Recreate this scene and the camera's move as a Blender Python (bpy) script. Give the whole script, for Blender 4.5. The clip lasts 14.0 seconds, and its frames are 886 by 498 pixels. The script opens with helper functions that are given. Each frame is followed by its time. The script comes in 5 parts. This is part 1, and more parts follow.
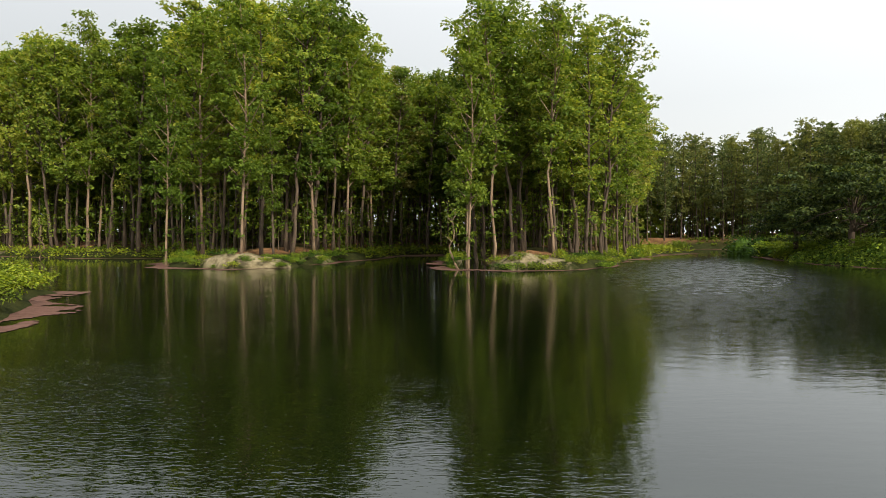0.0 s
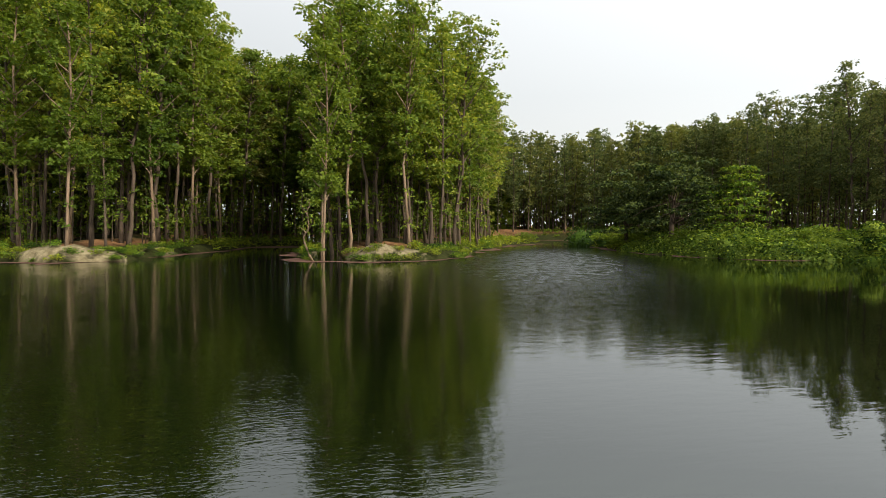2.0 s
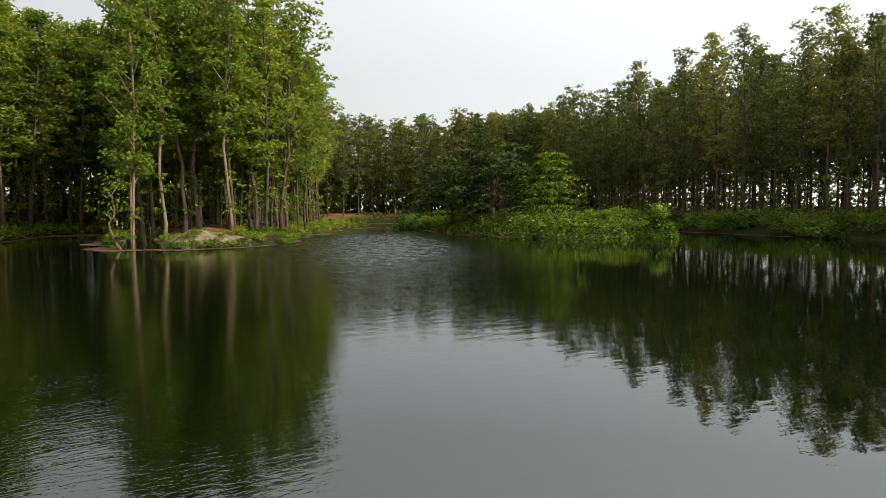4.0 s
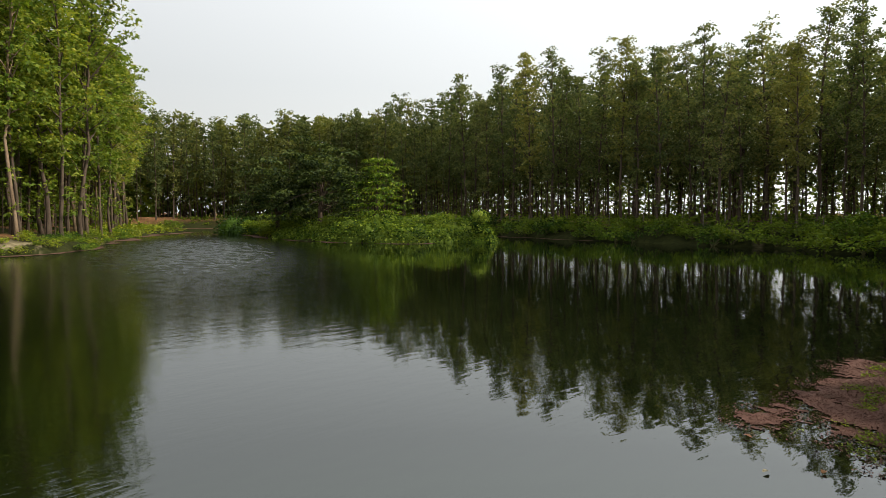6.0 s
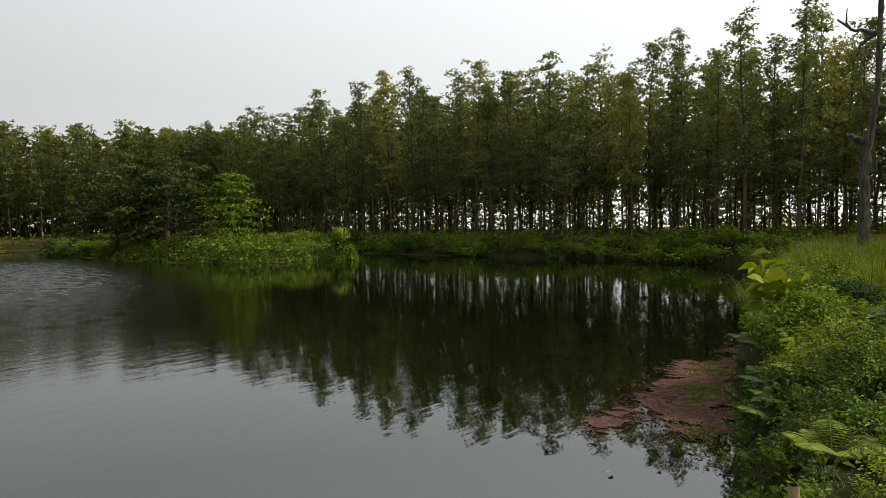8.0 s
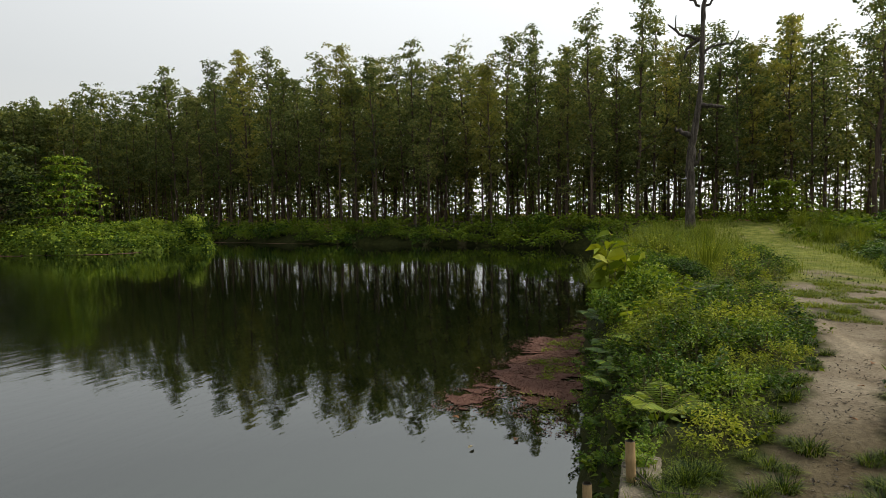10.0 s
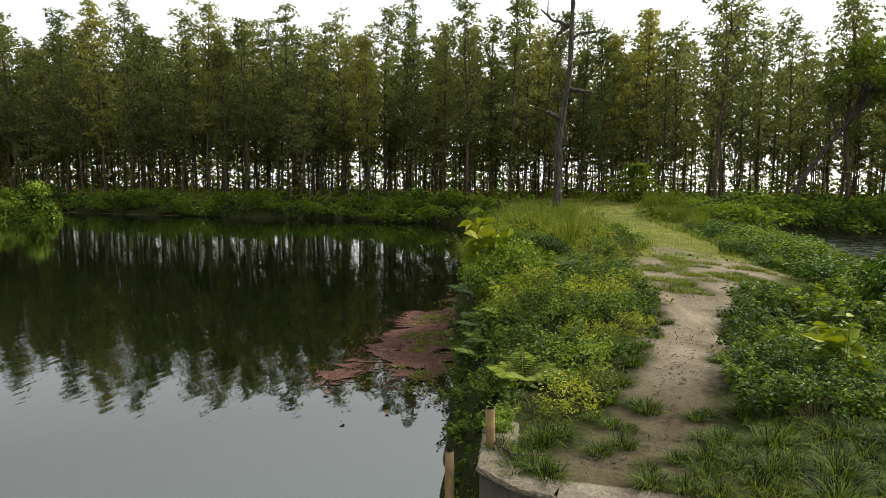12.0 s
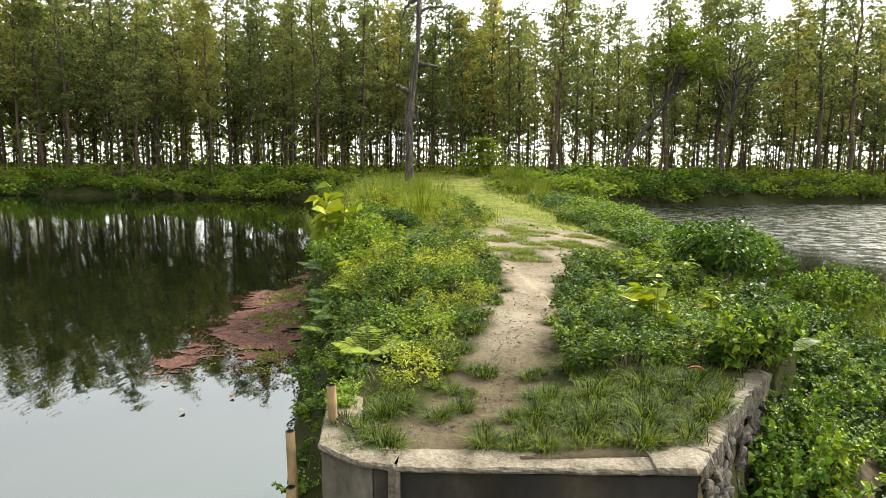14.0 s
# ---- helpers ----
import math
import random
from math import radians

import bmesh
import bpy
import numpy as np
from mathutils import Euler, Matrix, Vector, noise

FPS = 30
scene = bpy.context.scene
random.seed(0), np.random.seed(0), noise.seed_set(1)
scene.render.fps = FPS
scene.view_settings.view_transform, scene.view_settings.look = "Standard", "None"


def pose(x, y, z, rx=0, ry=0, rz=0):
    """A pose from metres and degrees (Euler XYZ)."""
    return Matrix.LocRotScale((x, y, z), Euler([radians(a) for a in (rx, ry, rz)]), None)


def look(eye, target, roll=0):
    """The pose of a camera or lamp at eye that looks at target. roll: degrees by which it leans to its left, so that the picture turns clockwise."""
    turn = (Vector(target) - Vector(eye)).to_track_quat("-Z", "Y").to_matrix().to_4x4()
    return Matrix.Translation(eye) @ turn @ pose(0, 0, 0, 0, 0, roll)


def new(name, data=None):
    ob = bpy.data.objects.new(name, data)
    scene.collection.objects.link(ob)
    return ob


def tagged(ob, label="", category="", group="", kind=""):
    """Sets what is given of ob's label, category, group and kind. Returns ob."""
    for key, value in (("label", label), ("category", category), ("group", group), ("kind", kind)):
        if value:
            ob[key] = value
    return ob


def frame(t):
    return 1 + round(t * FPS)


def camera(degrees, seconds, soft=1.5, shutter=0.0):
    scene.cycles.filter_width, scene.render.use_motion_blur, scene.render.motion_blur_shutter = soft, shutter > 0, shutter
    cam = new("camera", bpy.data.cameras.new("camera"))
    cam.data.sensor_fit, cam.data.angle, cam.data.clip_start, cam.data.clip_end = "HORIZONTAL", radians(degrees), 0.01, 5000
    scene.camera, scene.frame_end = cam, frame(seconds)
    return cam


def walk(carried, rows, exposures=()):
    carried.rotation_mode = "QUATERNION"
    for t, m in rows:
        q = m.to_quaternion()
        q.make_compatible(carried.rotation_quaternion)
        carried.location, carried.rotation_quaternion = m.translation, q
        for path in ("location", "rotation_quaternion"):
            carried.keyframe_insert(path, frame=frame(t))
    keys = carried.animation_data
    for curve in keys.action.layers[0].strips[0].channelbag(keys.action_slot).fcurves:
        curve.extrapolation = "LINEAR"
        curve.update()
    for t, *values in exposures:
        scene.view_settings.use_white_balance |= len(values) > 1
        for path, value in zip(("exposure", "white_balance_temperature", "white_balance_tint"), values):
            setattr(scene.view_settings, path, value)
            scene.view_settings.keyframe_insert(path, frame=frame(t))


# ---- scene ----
cam = camera(70.8, 14.0, soft=0.75)
# seconds, x, y, z, yaw, pitch, roll: the camera turns at arm's length round a standing point
ROWS = [
    (0.0, 0.000, 0.000, 2.535, 0.00, -1.25, 0.05),
    (0.5, 0.005, -0.013, 2.538, -1.29, -1.32, -0.29),
    (1.0, 0.021, 0.005, 2.542, -4.09, -1.38, -0.36),
    (1.5, 0.046, 0.035, 2.543, -7.74, -1.64, -0.19),
    (2.0, 0.068, 0.033, 2.540, -13.10, -2.05, -0.19),
    (2.5, 0.101, 0.021, 2.531, -17.68, -2.52, -0.39),
    (3.0, 0.136, -0.003, 2.521, -21.24, -2.91, -0.15),
    (5.5, 0.257, -0.182, 2.513, -40.17, -3.54, 0.12),
    (6.0, 0.257, -0.191, 2.522, -44.11, -3.10, -0.13),
    (6.5, 0.260, -0.191, 2.555, -47.94, -2.45, -0.14),
    (7.0, 0.290, -0.206, 2.563, -50.71, -2.22, 0.62),
    (7.5, 0.327, -0.200, 2.558, -54.11, -2.18, 0.67),
    (8.0, 0.365, -0.190, 2.562, -56.78, -1.65, 0.46),
    (8.5, 0.386, -0.205, 2.552, -59.48, -1.61, -0.11),
    (11.0, 0.388, -0.222, 2.512, -75.01, -4.49, 0.16),
    (11.5, 0.401, -0.253, 2.514, -77.39, -5.12, -1.00),
    (12.0, 0.395, -0.271, 2.522, -80.32, -5.26, -0.58),
    (12.5, 0.382, -0.297, 2.527, -83.39, -5.60, -0.25),
    (13.0, 0.403, -0.323, 2.519, -86.44, -6.27, -0.27),
    (13.5, 0.406, -0.354, 2.521, -89.12, -7.00, -0.56),
    (14.0, 0.408, -0.384, 2.526, -93.59, -7.50, -0.36),
]
EXPOSURES = [(0.0, 0.3), (3.0, 0.2), (6.0, 0.06), (7.5, -0.02), (8.5, -0.28), (11.0, -0.02), (11.5, 0.12), (12.5, 0.45), (13.3, 0.8), (14.0, 1.27)]
walk(cam, [(t, pose(x, y, z, 90 + pitch, roll, yaw)) for t, x, y, z, yaw, pitch, roll in ROWS], EXPOSURES)

# ---- sky and sun ----
world = bpy.data.worlds.new("world")
scene.world = world
world.use_nodes = True
wn, wl = world.node_tree.nodes, world.node_tree.links
wn.clear()
SUN_AZ, SUN_EL = radians(142), radians(38)   # clockwise from +y
sky = wn.new("ShaderNodeTexSky")
sky.sky_type, sky.sun_disc = "NISHITA", False
sky.sun_elevation, sky.sun_rotation = SUN_EL, SUN_AZ
sky.air_density, sky.dust_density, sky.ozone_density = 1.2, 6.0, 1.0
gain = wn.new("ShaderNodeVectorMath")
gain.operation = "SCALE"
gain.inputs["Scale"].default_value = 0.10
haze = wn.new("ShaderNodeMix")
haze.data_type = "RGBA"
haze.inputs[0].default_value = 0.85
# thin even cloud, brighter overhead than near the horizon
geo_n = wn.new("ShaderNodeTexCoord")
sep_n = wn.new("ShaderNodeSeparateXYZ")
cloud = wn.new("ShaderNodeValToRGB")
for p in (0.2, 0.34, 0.46):
    cloud.color_ramp.elements.new(p)
for e, (p, col) in zip(cloud.color_ramp.elements, ((0.0, (1.02, 1.02, 0.98, 1)), (0.2, (1.01, 1.04, 1.04, 1)), (0.34, (1.16, 1.19, 1.20, 1)), (0.46, (1.65, 1.72, 1.68, 1)), (0.95, (1.05, 1.09, 1.06, 1)))):
    e.position, e.color = p, col
wl.new(geo_n.outputs["Generated"], sep_n.inputs[0])
wl.new(sep_n.outputs[2], cloud.inputs[0])
# the cloud is brighter on the sun's side
side = wn.new("ShaderNodeVectorMath")
side.operation = "DOT_PRODUCT"
side.inputs[1].default_value = (0.40 * math.sin(SUN_AZ), 0.40 * math.cos(SUN_AZ), 0)
more = wn.new("ShaderNodeMath")
more.inputs[1].default_value = 1.0
lit = wn.new("ShaderNodeVectorMath")
lit.operation = "SCALE"
wl.new(geo_n.outputs["Generated"], side.inputs[0])
wl.new(side.outputs["Value"], more.inputs[0])
wl.new(cloud.outputs[0], lit.inputs[0])
wl.new(more.outputs[0], lit.inputs["Scale"])
wl.new(lit.outputs[0], haze.inputs[7])
back = wn.new("ShaderNodeBackground")
wout = wn.new("ShaderNodeOutputWorld")
wl.new(sky.outputs[0], gain.inputs[0])
wl.new(gain.outputs[0], haze.inputs[6])
wl.new(haze.outputs[2], back.inputs["Color"])
wl.new(back.outputs[0], wout.inputs[0])
sun = new("sun", bpy.data.lights.new("sun", "SUN"))
sun.data.energy, sun.data.angle, sun.data.color = 5.0, radians(5), (1.0, 0.92, 0.77)
sun.matrix_world = look((100 * math.sin(SUN_AZ) * math.cos(SUN_EL), 100 * math.cos(SUN_AZ) * math.cos(SUN_EL), 100 * math.sin(SUN_EL)), (0, 0, 0))

# ---- materials ----
def nodes_of(name):
    m = bpy.data.materials.new(name)
    m.use_nodes = True
    n, l = m.node_tree.nodes, m.node_tree.links
    n.clear()
    out = n.new("ShaderNodeOutputMaterial")
    return m, n, l, out


def noise_at(n, l, coord, scale, detail=4.0, rough=0.55, stretch=None):
    t = n.new("ShaderNodeTexNoise")
    t.inputs["Scale"].default_value, t.inputs["Detail"].default_value, t.inputs["Roughness"].default_value = scale, detail, rough
    if stretch:
        mp = n.new("ShaderNodeMapping")
        mp.inputs["Scale"].default_value = stretch
        l.new(coord, mp.inputs[0])
        coord = mp.outputs[0]
    l.new(coord, t.inputs["Vector"])
    return t.outputs["Fac"]


def ramp(n, l, fac, stops):
    r = n.new("ShaderNodeValToRGB")
    while len(r.color_ramp.elements) < len(stops):
        r.color_ramp.elements.new(0.5)
    for e, (p, c) in zip(r.color_ramp.elements, stops):
        e.position, e.color = p, (*c, 1)
    l.new(fac, r.inputs[0])
    return r.outputs[0]


def mixc(n, l, fac, a, b, mode="MIX"):
    x = n.new("ShaderNodeMix")
    x.data_type, x.blend_type = "RGBA", mode
    for sock, v in ((x.inputs[0], fac), (x.inputs[6], a), (x.inputs[7], b)):
        if isinstance(v, (int, float)):
            sock.default_value = v
        elif isinstance(v, tuple):
            sock.default_value = (*v, 1)
        else:
            l.new(v, sock)
    return x.outputs[2]


def maths(n, l, op, a, b=0.0, clamp=False):
    x = n.new("ShaderNodeMath")
    x.operation, x.use_clamp = op, clamp
    for sock, v in zip(x.inputs, (a, b)):
        if isinstance(v, (int, float)):
            sock.default_value = v
        else:
            l.new(v, sock)
    return x.outputs[0]


def bump(n, l, height, strength, distance):
    b = n.new("ShaderNodeBump")
    b.inputs["Strength"].default_value, b.inputs["Distance"].default_value = strength, distance
    l.new(height, b.inputs["Height"])
    return b.outputs[0]


def surface(name, stops, scale=3.0, fine=40.0, rough=0.85, bump_d=0.01, stretch=None, fleck=0.35, metal=0.0):
    """A matt surface: colour from a broad noise, darkened and lightened by a fine one, with relief."""
    m, n, l, out = nodes_of(name)
    co = n.new("ShaderNodeTexCoord").outputs["Object"]
    big = noise_at(n, l, co, scale, 5, 0.6, stretch)
    small = noise_at(n, l, co, fine, 4, 0.65, stretch)
    col = ramp(n, l, big, stops)
    shade = ramp(n, l, small, ((0.25, (1 - fleck,) * 3), (0.75, (1 + fleck * 0.4,) * 3)))
    col = mixc(n, l, 1.0, col, shade, "MULTIPLY")
    p = n.new("ShaderNodeBsdfPrincipled")
    p.inputs["Roughness"].default_value, p.inputs["Metallic"].default_value = rough, metal
    p.inputs["Specular IOR Level"].default_value = 0.3
    l.new(col, p.inputs["Base Color"])
    l.new(bump(n, l, small, 0.7, bump_d), p.inputs["Normal"])
    l.new(p.outputs[0], out.inputs[0])
    return m


def leafy(name, dark, mid, light, rough=0.6, through_amount=0.35, gloss=0.1, tree_var=0.5, tint=(1.5, 1.45, 0.5)):
    """Leaves: each leaf its own tint, each plant its own bias, light passing through the blade."""
    m, n, l, out = nodes_of(name)
    isl = n.new("ShaderNodeNewGeometry").outputs["Random Per Island"]
    obj = n.new("ShaderNodeObjectInfo").outputs["Random"]
    f = maths(n, l, "MULTIPLY", isl, 1.0 - tree_var)
    f = maths(n, l, "ADD", f, maths(n, l, "MULTIPLY", obj, tree_var))
    col = ramp(n, l, f, ((0.12, dark), (0.5, mid), (0.92, light)))
    p = n.new("ShaderNodeBsdfPrincipled")
    p.inputs["Roughness"].default_value, p.inputs["Specular IOR Level"].default_value = rough, gloss
    l.new(col, p.inputs["Base Color"])
    t = n.new("ShaderNodeBsdfTranslucent")
    l.new(mixc(n, l, 1.0, col, tint, "MULTIPLY"), t.inputs[0])
    mix = n.new("ShaderNodeMixShader")
    mix.inputs[0].default_value = through_amount
    l.new(p.outputs[0], mix.inputs[1])
    l.new(t.outputs[0], mix.inputs[2])
    l.new(mix.outputs[0], out.inputs[0])
    return m


def water_material():
    m, n, l, out = nodes_of("pond_water")
    co = n.new("ShaderNodeTexCoord").outputs["Object"]
    sep = n.new("ShaderNodeSeparateXYZ")
    l.new(co, sep.inputs[0])
    x, y = sep.outputs[0], sep.outputs[1]

    def patch(cx, cy, ax, ay, turn, soft):
        """1 inside an ellipse of wind on the water, 0 outside."""
        mp = n.new("ShaderNodeMapping")
        mp.vector_type = "TEXTURE"
        mp.inputs["Location"].default_value = (cx, cy, 0)
        mp.inputs["Rotation"].default_value = (0, 0, radians(turn))
        mp.inputs["Scale"].default_value = (ax, ay, 1)
        l.new(co, mp.inputs[0])
        ln = n.new("ShaderNodeVectorMath")
        ln.operation = "LENGTH"
        l.new(mp.outputs[0], ln.inputs[0])
        mr = n.new("ShaderNodeMapRange")
        mr.interpolation_type = "SMOOTHSTEP"
        l.new(ln.outputs["Value"], mr.inputs[0])
        mr.inputs[1].default_value, mr.inputs[2].default_value = 1 + soft, 1 - soft
        return mr.outputs[0]

    west = patch(-17, 20, 17, 34, 8, 0.35)
    gust = maths(n, l, "MAXIMUM", patch(18.2, 45, 7.5, 26, -23, 0.75), maths(n, l, "MULTIPLY", patch(30, -30, 40, 19, 0, 0.15), 0.9))
    blot = ramp(n, l, noise_at(n, l, co, 0.22, 4, 0.65), ((0.36, (0.35,) * 3), (0.62, (1, 1, 1))))
    fine = noise_at(n, l, co, 10.0, 2, 0.55, (0.6, 1.5, 1.0))
    crest = ramp(n, l, fine, ((0.44, (0, 0, 0)), (0.78, (1, 1, 1))))
    streak = ramp(n, l, noise_at(n, l, co, 1.6, 6, 0.8, (0.9, 0.8, 1.0)), ((0.38, (0.2,) * 3), (0.58, (1, 1, 1))))
    chop = noise_at(n, l, co, 5.0, 2, 0.6, (1.0, 1.3, 1.0))
    calm = noise_at(n, l, co, 2.2, 2, 0.45, (0.6, 1.5, 1.0))
    amp = maths(n, l, "MULTIPLY", maths(n, l, "MULTIPLY", west, blot), 0.0032)
    h = maths(n, l, "ADD", maths(n, l, "MULTIPLY", crest, maths(n, l, "ADD", amp, 0.00012)), maths(n, l, "MULTIPLY", calm, 0.0030))
    h = maths(n, l, "ADD", h, maths(n, l, "MULTIPLY", noise_at(n, l, co, 4.5, 2, 0.5, (0.55, 1.6, 1.0)), 0.0009))
    h = maths(n, l, "ADD", h, maths(n, l, "MULTIPLY", chop, maths(n, l, "MULTIPLY", maths(n, l, "MULTIPLY", gust, streak), 0.010)))
    p = n.new("ShaderNodeBsdfPrincipled")
    p.inputs["IOR"].default_value = 1.7
    l.new(maths(n, l, "ADD", maths(n, l, "MULTIPLY", maths(n, l, "MULTIPLY", gust, streak), 0.36), 0.015, True), p.inputs["Roughness"])
    p.inputs["Specular Tint"].default_value = (0.90, 1.0, 0.95, 1)
    murk = noise_at(n, l, co, 0.08, 3)
    l.new(ramp(n, l, murk, ((0.3, (0.0012, 0.0022, 0.0008)), (0.7, (0.0022, 0.0034, 0.0012)))), p.inputs["Base Color"])
    l.new(bump(n, l, h, 1.0, 1.0), p.inputs["Normal"])
    l.new(p.outputs[0], out.inputs[0])
    return m


def ground_material():
    """Earth whose cover goes by the masks stored on the ground: bare soil, fallen leaves, sand, grass elsewhere."""
    m, n, l, out = nodes_of("earth")
    co = n.new("ShaderNodeTexCoord").outputs["Object"]

    def mask(name):
        a = n.new("ShaderNodeAttribute")
        a.attribute_name = name
        return a.outputs["Fac"]

    broad, mid, fine = noise_at(n, l, co, 0.35, 5), noise_at(n, l, co, 2.2, 5, 0.6), noise_at(n, l, co, 26.0, 5, 0.7)
    # grassy earth is coloured extra dark to stand for shade beneath plants
    grass = ramp(n, l, mid, ((0.3, (0.013, 0.016, 0.005)), (0.55, (0.024, 0.027, 0.008)), (0.75, (0.04, 0.04, 0.012))))
    litter = ramp(n, l, mid, ((0.3, (0.09, 0.055, 0.03)), (0.5, (0.21, 0.105, 0.05)), (0.72, (0.30, 0.17, 0.085))))
    soil = ramp(n, l, mid, ((0.3, (0.105, 0.083, 0.058)), (0.5, (0.150, 0.124, 0.090)), (0.75, (0.205, 0.174, 0.130))))
    soil = mixc(n, l, mask("damp"), soil, mixc(n, l, 1.0, soil, (0.44, 0.43, 0.36), "MULTIPLY"))
    sand = ramp(n, l, mid, ((0.3, (0.09, 0.072, 0.038)), (0.5, (0.165, 0.135, 0.080)), (0.7, (0.25, 0.21, 0.13))))
    meadow = ramp(n, l, mid, ((0.3, (0.05, 0.068, 0.012)), (0.5, (0.10, 0.112, 0.020)), (0.62, (0.14, 0.14, 0.034)), (0.78, (0.16, 0.14, 0.07))))
    col = mixc(n, l, mask("meadow"), grass, meadow)
    col = mixc(n, l, mask("litter"), col, litter)
    fleck = ramp(n, l, noise_at(n, l, co, 34.0, 2, 0.5, (1.0, 1.7, 1.0)), ((0.66, (0, 0, 0)), (0.70, (1, 1, 1))))
    soil = mixc(n, l, maths(n, l, "MULTIPLY", fleck, ramp(n, l, mid, ((0.45, (0, 0, 0)), (0.6, (0.8,) * 3)))), soil, (0.03, 0.022, 0.015))
    col = mixc(n, l, mask("soil"), col, soil)
    col = mixc(n, l, mask("sand"), col, sand)
    shade = ramp(n, l, fine, ((0.28, (0.68,) * 3), (0.62, (1.1,) * 3)))
    col = mixc(n, l, 1.0, col, shade, "MULTIPLY")
    wet = ramp(n, l, broad, ((0.35, (0.85,) * 3), (0.65, (1.1,) * 3)))
    col = mixc(n, l, 1.0, col, wet, "MULTIPLY")
    p = n.new("ShaderNodeBsdfPrincipled")
    p.inputs["Roughness"].default_value, p.inputs["Specular IOR Level"].default_value = 1.0, 0.05
    l.new(col, p.inputs["Base Color"])
    l.new(bump(n, l, maths(n, l, "ADD", fine, mid), 0.8, 0.02), p.inputs["Normal"])
    l.new(p.outputs[0], out.inputs[0])
    return m


WATER, EARTH = water_material(), ground_material()
BARK = surface("grey_brown_bark", ((0.3, (0.045, 0.031, 0.021)), (0.55, (0.092, 0.064, 0.043)), (0.8, (0.165, 0.120, 0.083))), 1.2, 14, 0.92, 0.02, (4, 4, 0.7), 0.5)
BARK_PALE = surface("pale_sal_bark", ((0.3, (0.12, 0.078, 0.045)), (0.55, (0.22, 0.150, 0.095)), (0.8, (0.34, 0.255, 0.175))), 1.0, 12, 0.9, 0.02, (4, 4, 0.6), 0.5)
BARK_DEAD_OR_BACKLIT = surface("weathered_dead_or_backlit_wood", ((0.3, (0.020, 0.016, 0.012)), (0.5, (0.065, 0.053, 0.042)), (0.75, (0.17, 0.145, 0.118))), 2.2, 20, 0.9, 0.04, (4, 4, 0.7), 0.6)
LEAF_SAL = leafy("sal_leaves", (0.060, 0.102, 0.015), (0.150, 0.205, 0.032), (0.31, 0.31, 0.050), through_amount=0.45, tree_var=0.35)
LEAF_GOLD = leafy("yellowing_leaves", (0.10, 0.115, 0.034), (0.185, 0.190, 0.058), (0.29, 0.265, 0.09), through_amount=0.42)
LEAF_DARK = leafy("deep_green_leaves", (0.046, 0.080, 0.012), (0.095, 0.140, 0.018), (0.17, 0.21, 0.026), through_amount=0.42)
LEAF_LIME = leafy("bright_herb_leaves", (0.06, 0.095, 0.008), (0.13, 0.175, 0.012), (0.25, 0.27, 0.02), 0.55, 0.22, 0.12, 0.35)
LEAF_HERB = leafy("green_herb_leaves", (0.008, 0.022, 0.003), (0.042, 0.088, 0.008), (0.21, 0.275, 0.022), 0.55, 0.24, 0.12, 0.5)
GRASS = leafy("grass_blades", (0.005, 0.012, 0.002), (0.022, 0.046, 0.004), (0.115, 0.145, 0.012), 0.6, 0.2, 0.08, 0.1)
GRASS_TALL = leafy("tall_grass_blades", (0.03, 0.05, 0.006), (0.08, 0.11, 0.012), (0.18, 0.20, 0.028), 0.6, 0.25, 0.08, 0.3)
LEAF_VINE = leafy("creeper_leaves", (0.010, 0.030, 0.004), (0.050, 0.102, 0.010), (0.19, 0.265, 0.024), 0.55, 0.24, 0.12, 0.5)
LEAF_WEED = leafy("pale_weed_leaves", (0.028, 0.048, 0.006), (0.130, 0.168, 0.020), (0.34, 0.36, 0.048), 0.6, 0.26, 0.06, 0.5)
STEM = surface("green_brown_stems", ((0.3, (0.08, 0.07, 0.03)), (0.7, (0.14, 0.13, 0.05))), 6, 60, 0.8, 0.002)
# greyer, bluer greens hold the distance haze in the leaf colour; tips are tan
LEAF_EAST = leafy("east_wood_leaves_hazed", (0.042, 0.062, 0.022), (0.100, 0.124, 0.042), (0.235, 0.225, 0.082), through_amount=0.44, tree_var=0.4, tint=(1.35, 1.36, 0.75))
LEAF_MOUND = leafy("islet_creeper_leaves", (0.016, 0.042, 0.005), (0.066, 0.116, 0.011), (0.22, 0.275, 0.030), 0.55, 0.18, 0.1, 0.0)
LEAF_UNDER = leafy("undergrowth_leaves", (0.045, 0.075, 0.008), (0.10, 0.145, 0.014), (0.19, 0.22, 0.024), 0.55, 0.3, 0.1, 0.2)
# low leaves: green darkened to stand for shade under the taller plants
LEAF_LOW = leafy("low_leaves_painted_shade", (0.012, 0.026, 0.003), (0.04, 0.07, 0.005), (0.12, 0.15, 0.01), 0.6, 0.2, 0.1, 0.1)
LEAF_ISLET = leafy("islet_tree_leaves", (0.014, 0.026, 0.008), (0.036, 0.056, 0.015), (0.10, 0.125, 0.030), through_amount=0.2, tree_var=0.0)

LEAF_TIER = leafy("tiered_tree_leaves", (0.03, 0.065, 0.008), (0.10, 0.17, 0.018), (0.24, 0.30, 0.035), through_amount=0.25, tree_var=0.0)

# ---- building helpers ----
rng = np.random.default_rng(7)


